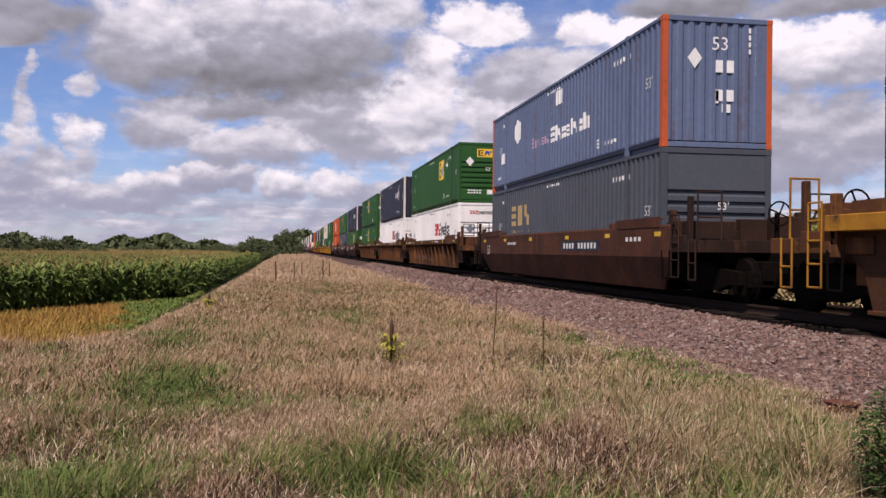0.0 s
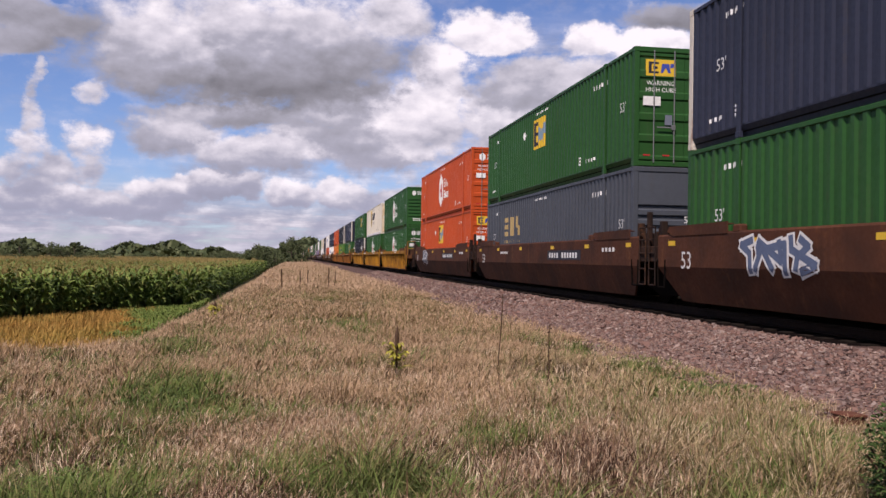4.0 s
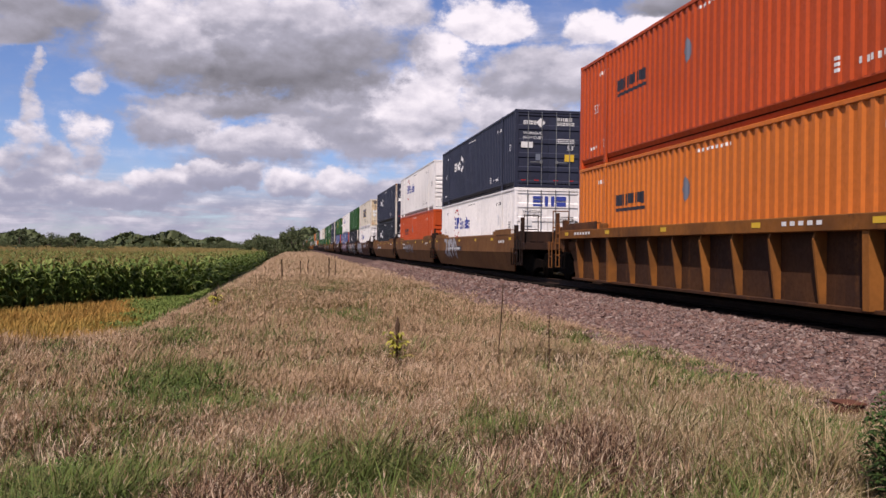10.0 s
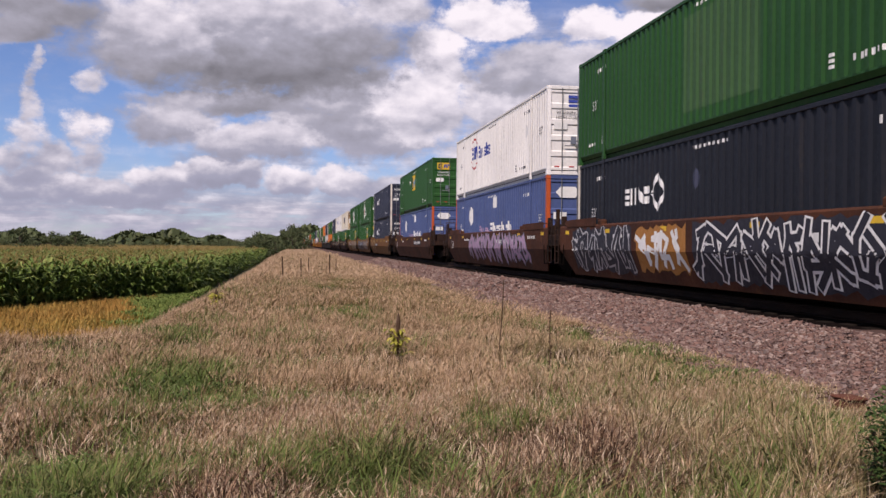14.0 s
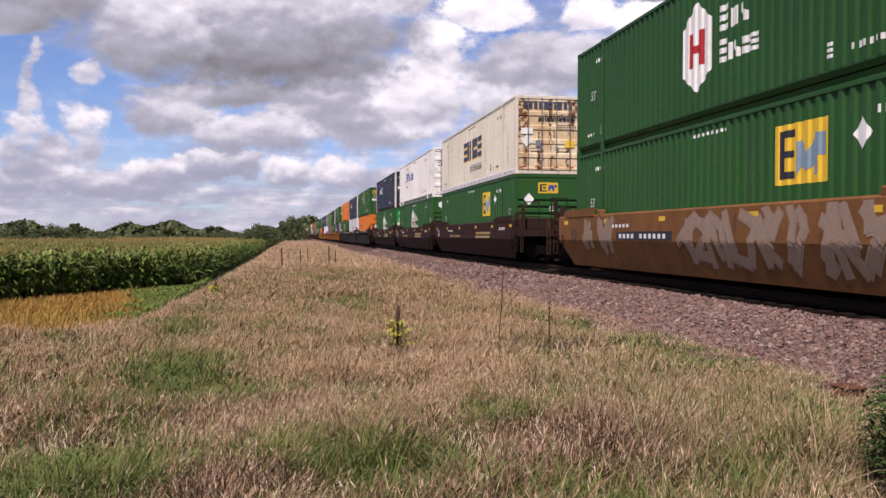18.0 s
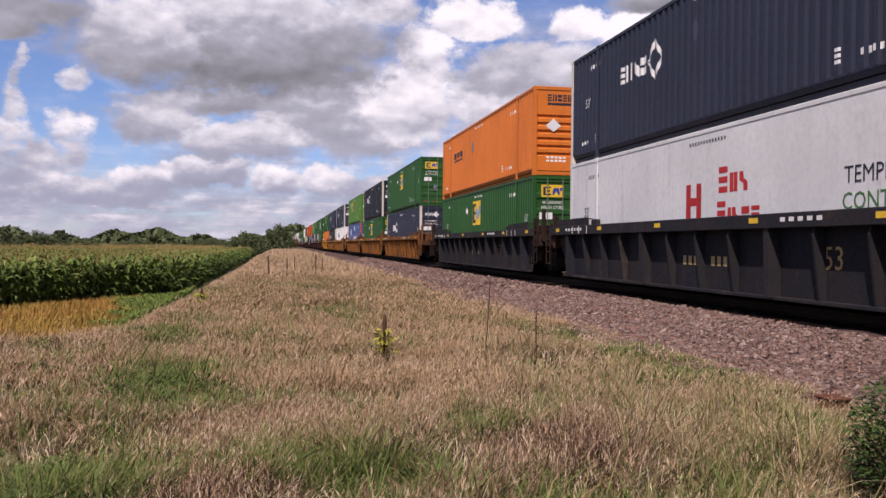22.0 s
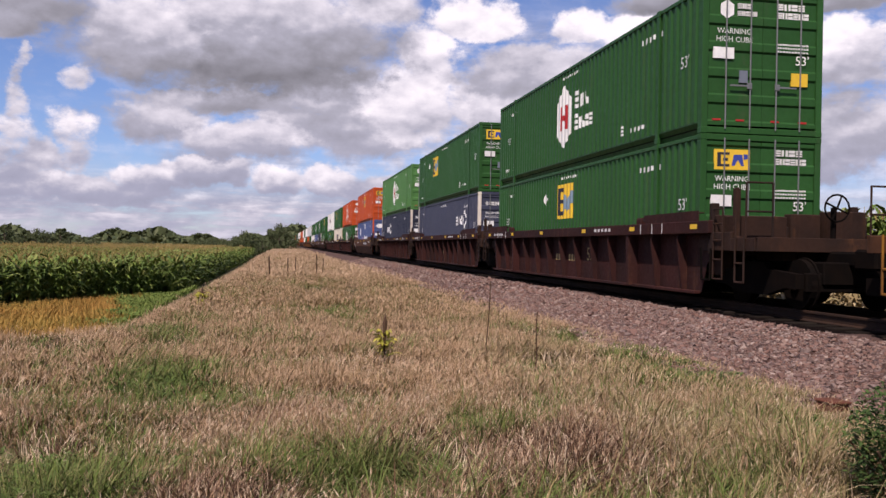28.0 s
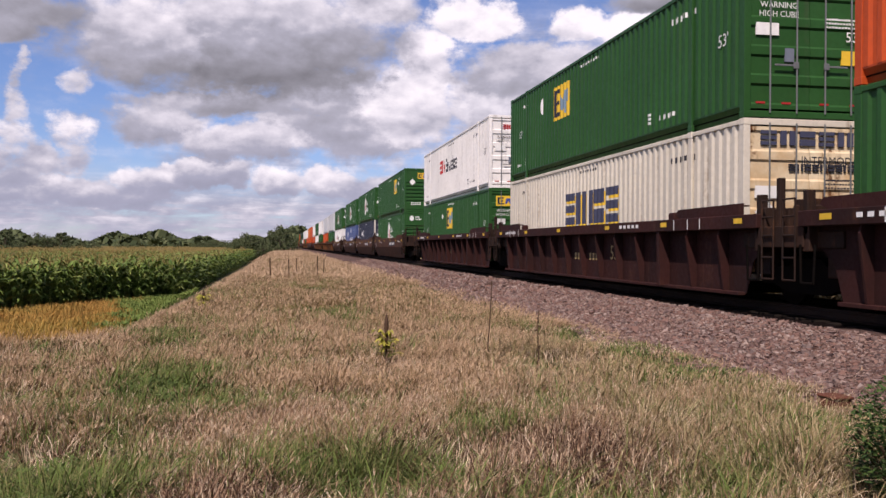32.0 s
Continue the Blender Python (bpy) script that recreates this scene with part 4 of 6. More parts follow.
def build_far_woods():
    """Wooded rises that close the view, as one mass of leaf clumps."""
    n = 26000
    az = RNG.uniform(-34, 34, n)
    d = RNG.uniform(900, 1500, n)
    tops = 13 + 5 * np.sin(az * 0.7 + 1) + 4 * np.sin(az * 2.3) + 9 * np.exp(-((az - 1.5) / 1.6) ** 2)
    z = -2 + tops * (d / 1200) * RNG.random(n) ** 0.6
    c = np.stack([d * np.sin(np.radians(az)), d * np.cos(np.radians(az)), z], -1)
    s = RNG.uniform(1.5, 3.6, n)
    u = RNG.normal(0, 1, (n, 3))
    u /= np.linalg.norm(u, axis=1)[:, None]
    w = np.cross(u, RNG.normal(0, 1, (n, 3)))
    w /= np.linalg.norm(w, axis=1)[:, None]
    u, w = u * s[:, None] * 1.5, w * s[:, None]
    v = np.stack([c - u, c - w, c + u, c + w], 1).reshape(-1, 3)
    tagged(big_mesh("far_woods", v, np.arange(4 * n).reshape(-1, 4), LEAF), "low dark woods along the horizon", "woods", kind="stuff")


build_far_woods()


# ---- single plants and things in the grass ----
STALK = surface("dead_stalk", (0.085, 0.050, 0.030), 0.9, 0.0, None, 0.5, 4.0, 30.0)
LEAFY = surface("yellow_leaf", (0.30, 0.27, 0.04), 0.65, 0.0, (0.20, 0.20, 0.03), 0.6, 3.0, 20.0, island=[(0.09, 0.11, 0.02), (0.46, 0.40, 0.055), (0.22, 0.21, 0.03)])
BUSHY = surface("bush_leaf", (0.030, 0.060, 0.016), 0.65, 0.0, None, 0.5, 3.0, 20.0, island=[(0.02, 0.042, 0.010), (0.075, 0.12, 0.026), (0.04, 0.075, 0.016)])
RUSTY = surface("rusted_iron", (0.14, 0.055, 0.035), 0.9, 0.2, (0.09, 0.04, 0.025), 0.7, 4.0, 30.0, bump=0.4)


def leaf_tuft(n, spread, lo, hi, length, width):
    x, y = RNG.normal(0, spread, n), RNG.normal(0, spread, n)
    return leaves_on(x, y, np.zeros(n), 1, lo, hi, length, width)


def mullein(x, y, height, leaves, label):
    top = tagged(new("mullein"), label, "weed")
    top.location = (x, y, float(land(x, y)))
    bm = bmesh.new()
    for z0, z1, r0, r1 in ((0, 0.55, 0.016, 0.014), (0.5, 0.85, 0.022, 0.030), (0.85, 1.0, 0.030, 0.006)):
        z0, z1 = z0 * height, z1 * height
        bmesh.ops.create_cone(bm, cap_ends=True, segments=8, radius1=r0, radius2=r1, depth=z1 - z0, matrix=Matrix.Translation((0.01 * z1, 0, (z0 + z1) / 2)))
    part("stalk", bm, STALK, top)
    v, f = leaf_tuft(leaves, 0.03, height * 0.16, height * 0.62, 0.20, 0.05)
    big_mesh("leaf_rosette", v, f, LEAFY, top, smooth=True)


mullein(1.36, 11.6, 0.70, 34, "dead brown mullein spike above yellow-green leaves")
mullein(-1.75, 20.5, 0.50, 60, "yellowing mullein in the dry grass at the bank's edge")


def stake(x, y, height, r, beads, label):
    top = tagged(new("dead_stem"), label, "weed", group="dead stems in the grass")
    top.location = (x, y, float(land(x, y)))
    bend = RNG.normal(0, 0.012, (6, 2)).cumsum(0)
    run = [(bend[k, 0], bend[k, 1], height * k / 5) for k in range(6)]
    part("stem", rods(run, r=r, n=6), STALK, top)
    if beads:
        bm = bmesh.new()
        for k in range(beads):
            z = height * (0.3 + 0.7 * k / beads)
            a = k * 2.4
            bmesh.ops.create_icosphere(bm, subdivisions=1, radius=0.011, matrix=Matrix.Translation((np.interp(z, [p[2] for p in run], [p[0] for p in run]) + 0.018 * math.cos(a), np.interp(z, [p[2] for p in run], [p[1] for p in run]) + 0.018 * math.sin(a), z)))
        part("seed_pod_cluster", bm, STALK, top)


stake(2.82, 11.9, 1.10, 0.008, 0, "thin straight brown stem standing in the dry grass")
stake(2.80, 9.45, 0.88, 0.006, 14, "dead weed stem hung with dark seed pods")
stake(-0.52, 40.5, 1.05, 0.03, 0, "dark dead stem beyond the dry grass")
stake(1.6, 41.0, 1.1, 0.03, 0, "dark dead stem beyond the dry grass")
stake(1.9, 42.0, 0.9, 0.022, 0, "thin dark dead stem beyond the dry grass")
stake(0.3, 43.5, 0.9, 0.025, 0, "short dark dead stem beyond the dry grass")
stake(0.75, 46.0, 0.9, 0.025, 0, "short dark dead stem beyond the dry grass")


def bush(x, y, wide, tall):
    top = tagged(new("bush"), "small dark green leafy bush at the foot of the bank", "bush")
    top.location = (x, y, float(land(x, y)))
    ends = [(wide * 0.5 * math.cos(a), wide * 0.5 * math.sin(a), tall * RNG.uniform(0.5, 0.9)) for a in np.arange(0, 6.2, 0.7)]
    part("twigs", rods(*[[(0, 0, 0), e] for e in ends], r=0.008, n=5), STALK, top)
    n = 5000
    d = RNG.normal(0, 1, (n, 3))
    d = d / np.linalg.norm(d, axis=1)[:, None] * (RNG.random(n) ** 0.4)[:, None] * np.array([wide * 0.55, wide * 0.55, tall * 0.5])
    d[:, 2] = np.abs(d[:, 2] + tall * 0.5)
    a = RNG.uniform(0, 6.28, n)
    out = np.stack([np.cos(a), np.sin(a), RNG.uniform(-0.4, 0.4, n)], -1)
    v, f = strap(n, d, out, RNG.uniform(0.03, 0.055, n), RNG.uniform(0.0, 0.02, n), RNG.uniform(0.010, 0.020, n), RNG.uniform(-0.6, 0.6, n))
    big_mesh("leaves", v, f, BUSHY, top, smooth=True)


bush(3.62, 4.50, 0.70, 0.86)


def rusty_block(x, y):
    top = tagged(new("iron_box"), "small rusted iron box half sunk at the ballast's foot", "iron box")
    top.location, top.rotation_euler = (x, y, max(float(land(x, y)), float(bed_height(x))) - 0.02), (0.05, 0.06, 0.3)
    part("body", boxes((-0.13, 0.13, -0.10, 0.10, 0.0, 0.13), bevel=0.015), RUSTY, top)
    part("lid", boxes((-0.145, 0.145, -0.115, 0.115, 0.13, 0.16), bevel=0.01), RUSTY, top)


rusty_block(5.45, 7.95)

# ---- the train: well cars that carry two containers each ----
LONG, WIDE, HIGH = 16.15, 2.59, 2.895
LOW, UPPER = RAIL + 0.36, RAIL + 3.262  # floors of the lower and upper container
# the way that the train has gone, at every fourth second
GONE = [0.0, 103.64, 208.32, 313.73, 419.23, 524.60, 630.99, 737.87, 845.21]
# how far ahead the far end of each pair of containers is at the start
AHEAD = [34.17, 57.42, 77.66, 97.01, 120.71, 139.83, 159.54, 182.97, 202.4, 222.11, 245.66, 265.31, 285.07, 308.72, 327.9, 347.52, 371.16,
         390.75, 410.06, 434.07, 456.95, 476.92, 496.11, 519.45, 538.93, 558.39, 582.1, 601.39, 621.29, 644.75, 664.43, 683.8, 707.53, 726.59,
         746.05, 769.98, 789.66, 809.13, 832.8, 856.49, 875.68, 895.14, 919.61]
for gap in (19.5, 19.5, 23.6, 19.5, 19.5, 23.6, 19.5, 19.5, 23.6, 19.5, 19.5, 23.6, 19.5, 19.5, 23.6, 19.5, 19.5, 23.6):
    AHEAD.append(AHEAD[-1] + gap)
AHEAD.insert(0, 34.17 - 23.4)
# upper container, lower container, car; a container: colour, brand marks, the end that faces back down the line, corner posts
UNITS = """
green:emp:doors: green:emp:doors: ribbed:car_yellow
pale:stack:plain:post_orange grey:csx:louvre: smooth:car_brown
green:emp:louvre: white:xpo:louvre: ribbed:car_rust
navy:umax:plain:post_white white:xpo:louvre: ribbed:car_rust
green:emp:doors: green:emp:doors: ribbed:car_rust
navy:umax:plain:post_white green:emp:plain: smooth:car_brown
green:emp:doors: grey:csx:louvre: smooth:car_brown
orange:hub:doors: orange:emp:doors: smooth:car_brown
green:hub:louvre: green:hub:doors: ribbed:car_yellow
cream:swift:doors:cream_door:2.2 green:hub:louvre: ribbed:car_yellow
green:emp:plain: black:umax:plain:post_white ribbed:car_yellow
navy:umax:plain:post_white green:emp:plain: ribbed:car_orange
black:umax:plain:post_white lgreen:emp:doors: ribbed:car_orange
orange:sch:louvre: amber:sch:louvre: ribbed:car_orange
navy:umax:doors: white:stg:doors: smooth:car_tan
white:stg:louvre: orange:sch:louvre: smooth:car_tan
navy:umax:doors:post_white black:umax:doors:post_white smooth:car_tan
cream:swift:doors:cream_door white:stg:doors: smooth:car_brown
green:patch:doors: black:umax:doors:post_white smooth:car_brown
white:stg:doors: blue:stack:hexdoors:post_orange smooth:car_brown
green:emp:doors: blue:stack:hexdoors:post_orange smooth:car_brown
navy:umax:doors:post_white navy:umax:doors:post_white smooth:car_tan
green:hub:doors: green:emp:doors::-3.4 smooth:car_tan
green:hub:doors: green:emp:louvre: smooth:car_tan
cream:swift:doors:cream_door green:emp:louvre: smooth:car_maroon
white:stg:doors: green:hub:louvre: smooth:car_maroon
navy:umax:doors:post_white green:hub:doors:bgreen smooth:car_maroon
green:emp:doors: amber:sch:louvre: ribbed:car_grey
navy:umax:doors:post_white silver:hub:doors:white ribbed:car_grey
amber:sch:louvre: green:emp:doors: ribbed:car_grey
green:emp:doors: navy:umax:doors:post_white ribbed:car_orange
black:umax:doors:post_white green:emp:doors: ribbed:car_orange
lgreen:emp:doors::2.75 blue:stack:hexdoors:post_orange ribbed:car_orange
navy:umax:doors:post_white white:stg:doors: ribbed:car_orange
navy:umax:doors: black:umax:doors:post_white ribbed:car_orange
green:emp:doors: amber:sch:louvre: ribbed:car_yellow
green:hub:doors: green:emp:doors: ribbed:car_maroon
green:emp:doors::2.6 slate:umax:doors:post_white:-3.24 ribbed:car_maroon
mgreen:hub:doors: navy:umax:doors:post_white ribbed:car_maroon
orange:emp:doors: blue:stack:hexdoors:post_orange smooth:car_brown
orange:hub:doors: green:hub:doors: ribbed:car_maroon
green:emp:doors::2.4 cream:swift:doors:cream_door ribbed:car_maroon
white:xpo:doors: green:emp:doors: ribbed:car_maroon
green:emp:louvre: green:hub:louvre: smooth:car_brown
green:hub:doors: navy:umax:doors:post_white smooth:car_brown
green:hub:doors: blue:stack:doors: smooth:car_brown
green:hub:doors: white:xpo:doors: smooth:car_brown
silver:hub:doors: green:emp:doors: ribbed:car_rust
silver:hub:doors: orange:sch:louvre: ribbed:car_rust
white:stg:doors: green:emp:doors: ribbed:car_rust
green:emp:doors: white:stg:doors: ribbed:car_rust
white:stg:doors: orange:sch:louvre: smooth:car_brown
orange:sch:louvre: orange:sch:louvre: smooth:car_brown
amber:sch:louvre: orange:hub:doors: smooth:car_brown
white:stg:doors: orange:sch:louvre: ribbed:car_rust
white:xpo:doors: green:hub:doors: ribbed:car_rust
silver:hub:doors: orange:sch:louvre: ribbed:car_rust
green:emp:doors: white:stg:doors: smooth:car_brown
navy:umax:doors: green:emp:doors: smooth:car_brown
green:hub:doors: navy:umax:doors: smooth:car_brown
orange:sch:louvre: green:hub:doors: ribbed:car_rust
green:emp:doors: orange:sch:louvre: ribbed:car_rust
""".split("\n")[1:-1]
COUNT = min(len(UNITS), len(AHEAD))
COLOUR_WORDS = dict(green="dark green", lgreen="light green", mgreen="faded green", navy="navy blue", black="black", slate="slate blue", orange="orange",
                    amber="amber orange", white="white", cream="cream", blue="blue", pale="pale blue", grey="dark grey", silver="silver grey", bgreen="bright green")

# the folded steel of a container's side, seen from above: y along the side, inset from its face
FOLD, DEEP = 0.2875, 0.036


def fold_points(y0, y1):
    """Places along a side where the folded sheet turns, with its inset there."""
    pts = [(y0, 0.0)]
    y = y0 + 0.05
    while y + FOLD < y1 - 0.02:
        pts += [(y, 0.0), (y + 0.05, DEEP), (y + 0.145, DEEP), (y + 0.195, 0.0)]
        y += FOLD
    return pts + [(y1, 0.0)]


SIDE_FOLDS = fold_points(-LONG / 2 + 0.1, LONG / 2 - 0.1)


def folded_sheet(points, z0, z1, x, sign):
    bm = bmesh.new()
    rows = [(bm.verts.new((sign * (x - d), y, z0)), bm.verts.new((sign * (x - d), y, z1))) for y, d in points]
    for (a, b), (c, d) in zip(rows, rows[1:]):
        bm.faces.new((a, c, d, b) if sign < 0 else (c, a, b, d))
    bmesh.ops.recalc_face_normals(bm, faces=bm.faces[:])
    return bm


def end_sheet(kind):
    """The closed end at y = 0 that faces -y: upright folds, or level louvre ribs."""
    w = WIDE / 2 - 0.13
    bm = bmesh.new()
    if kind == "plain":
        pts, x = [(-w, 0.02)], -w + 0.06
        while x + 0.26 < w:
            pts += [(x, 0.02), (x + 0.045, 0.055), (x + 0.13, 0.055), (x + 0.175, 0.02)]
            x += 0.262
        pts.append((w, 0.02))
        rows = [(bm.verts.new((x, d, 0.16)), bm.verts.new((x, d, HIGH - 0.12))) for x, d in pts]
    else:
        pts, z = [(0.16, 0.025)], 0.62
        while z + 0.2 < HIGH - 0.75:
            pts += [(z, 0.025), (z + 0.03, 0.075), (z + 0.11, 0.075), (z + 0.14, 0.025)]
            z += 0.245
        pts.append((HIGH - 0.12, 0.025))
        rows = [(bm.verts.new((w, d, z)), bm.verts.new((-w, d, z))) for z, d in pts]
    for (a, b), (c, d) in zip(rows, rows[1:]):
        bm.faces.new((a, c, d, b))
    bmesh.ops.recalc_face_normals(bm, faces=bm.faces[:])
    bmesh.ops.solidify(bm, geom=bm.faces[:], thickness=0.004)
    return bm


def door_leaf():
    """One door leaf from x = 0 to its width, facing -y: a plate pressed into five level panels between its rails."""
    w, z0, z1 = WIDE / 2 - 0.135, 0.17, HIGH - 0.14
    step, pts = (z1 - z0) / 5, [(0.085, z0), (0.02, z0)]
    for k in range(5):
        a, b = z0 + k * step, z0 + (k + 1) * step
        pts += [(0.02, a + 0.07), (0.05, a + 0.11), (0.05, b - 0.11), (0.02, b - 0.07)]
    pts += [(0.02, z1), (0.085, z1)]
    return prism(pts, "x", 0.005, w)


def container_meshes():
    half, e = WIDE / 2, LONG / 2
    got = dict(
        side_near=mesh_of("side_wall", folded_sheet(SIDE_FOLDS, 0.24, HIGH - 0.09, half - 0.012, -1)),
        flat=mesh_of("side_wall", boxes((-half + 0.012, -half + 0.03, -e + 0.1, e - 0.1, 0.24, HIGH - 0.09))),
        side_far=mesh_of("side_wall", folded_sheet(SIDE_FOLDS, 0.24, HIGH - 0.09, half - 0.012, 1)),
        roof=mesh_of("roof", boxes((-half + 0.05, half - 0.05, -e + 0.1, e - 0.1, HIGH - 0.055, HIGH - 0.02))),
        floor=mesh_of("floor", boxes((-half + 0.07, half - 0.07, -e + 0.1, e - 0.1, 0.1, 0.16))),
        top_rail=mesh_of("top_rail", boxes((-0.045, 0.045, -e + 0.12, e - 0.12, HIGH - 0.1, HIGH - 0.012), bevel=0.012)),
        base_rail=mesh_of("base_rail", prism([(0.075, 0.015), (0.14, 0.015), (0.14, 0.25), (-0.012, 0.25), (-0.012, 0.215), (0.05, 0.10)], "y", -e + 0.12, e - 0.12)),
        base_flat=mesh_of("base_rail", prism([(-0.03, 0.02), (0.05, 0.02), (0.05, 0.25), (-0.005, 0.25), (-0.03, 0.20)], "y", -e + 0.12, e - 0.12)),
        strips=mesh_of("reflector_strip", boxes(*[(-half - 0.006, -half + 0.02, y - 0.10, y + 0.10, 0.11, 0.14) for y in np.arange(-7.4, 7.5, 0.82)])),
        end_rail=mesh_of("end_rail", boxes((-half + 0.12, half - 0.12, 0.0, 0.11, -0.06, 0.06), bevel=0.01)),
        post=mesh_of("corner_post", boxes((-0.065, 0.065, 0.0, 0.16, 0.11, HIGH - 0.11), (-0.07, 0.07, -0.006, 0.17, 0.0, 0.118), (-0.07, 0.07, -0.006, 0.17, HIGH - 0.118, HIGH), bevel=0.008)),
        stack_post=mesh_of("stacking_post", boxes((-0.012, 0.03, -0.07, 0.07, 0.02, HIGH - 0.01), (-0.018, 0.05, -0.085, 0.085, 0.0, 0.12), (-0.018, 0.05, -0.085, 0.085, HIGH - 0.12, HIGH), bevel=0.006)),
        plain=mesh_of("end_wall", end_sheet("plain")), louvre=mesh_of("end_wall", end_sheet("louvre")), leaf=mesh_of("door", door_leaf()),
        lock_rod=mesh_of("lock_rod", rods([(0, 0, 0.1), (0, 0, HIGH - 0.08)], r=0.016)),
        handle=mesh_of("door_handle", boxes((-0.02, 0.42, -0.03, -0.012, -0.018, 0.018), (-0.05, 0.05, -0.035, 0.0, -0.06, 0.06), bevel=0.005)),
    )
    return got


C = container_meshes()


def container(colour, brand, end, posts, at, full):
    """One 53-foot container; its origin is the middle of its floor, and -y is the end that faces back down the line."""
    main = M[colour]
    post = M[posts] if posts.startswith("post") else main
    door = M[posts] if posts in M and not posts.startswith("post") else main
    words = COLOUR_WORDS[colour]
    ending = {"doors": "double doors", "hexdoors": "double doors", "plain": "a folded end wall", "louvre": "a ribbed end wall"}[end]
    top = tagged(new("shipping_container"), "%s corrugated container with %s%s" % (words, ending, ", orange posts" if posts == "post_orange" else ", white posts" if posts == "post_white" else ""),
                 "container", group="containers on the train")
    half, e = WIDE / 2, LONG / 2
    flip = Matrix.Rotation(math.pi, 4, "Z")
    piece("side_wall", C["flat" if colour == "silver" else "side_near"], main, top), piece("side_wall", C["side_far"], main, top)
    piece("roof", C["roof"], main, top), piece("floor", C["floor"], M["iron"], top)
    for sx in (-1, 1):
        turn = Matrix.Diagonal((1, 1, 1, 1)) if sx < 0 else flip
        piece("top_rail", C["top_rail"], main, top, at=Matrix.Translation((sx * (half - 0.045), 0, 0)))
        piece("base_rail", C["base_flat" if colour == "cream" else "base_rail"], M["silver"] if colour == "cream" else main, top, at=Matrix.Translation((sx * (half - 0.032), 0, 0)) @ turn)
        for sy in (-1, 1):
            piece("corner_post", C["post"], post, top, at=Matrix.Translation((sx * (half - 0.065), sy * e, 0)) @ (Matrix.Diagonal((1, 1, 1, 1)) if sy < 0 else flip))
            if full and sx < 0:
                piece("stacking_post", C["stack_post"], main, top, at=Matrix.Translation((sx * half, sy * 6.0, 0)) @ turn)
    for sy in (-1, 1):
        for z in ((0.07, HIGH - 0.06) if full else (0.07,)):
            piece("end_rail", C["end_rail"], main, top, at=Matrix.Translation((0, sy * e, z)) @ (Matrix.Diagonal((1, 1, 1, 1)) if sy < 0 else flip))
    back = "plain" if "doors" in end else "doors"
    for sy, kind in ((-1, end), (1, back)):
        turn = Matrix.Translation((0, sy * e, 0)) @ (Matrix.Diagonal((1, 1, 1, 1)) if sy < 0 else flip)
        if kind in ("plain", "louvre"):
            piece("end_wall", C[kind], M["navy_end"] if posts == "post_white" and colour == "navy" else main, top, at=turn)
            continue
        for sx in (-1, 1):
            leaf = piece("door", C["leaf"], door, top, at=turn @ Matrix.Diagonal((sx, 1, 1, 1)))
            if full and sy < 0:
                for x in (0.28, 0.80):
                    piece("lock_rod", C["lock_rod"], M["zinc"], leaf, at=Matrix.Translation((x, -0.012, 0)))
                piece("door_handle", C["handle"], M["zinc"], leaf, at=Matrix.Translation((0.30, 0.0, 0.95)))
    if full and colour in ("cream", "white") and brand != "xpo":
        piece("reflector_strip", C["strips"], M["mark_red"], top, "red reflector strips along the base") if colour == "cream" else None
    FLAT[0] = colour == "silver"
    if full:
        common_marks(top, colour, end)
        BRANDS[brand](top, colour, end, at)
    return top


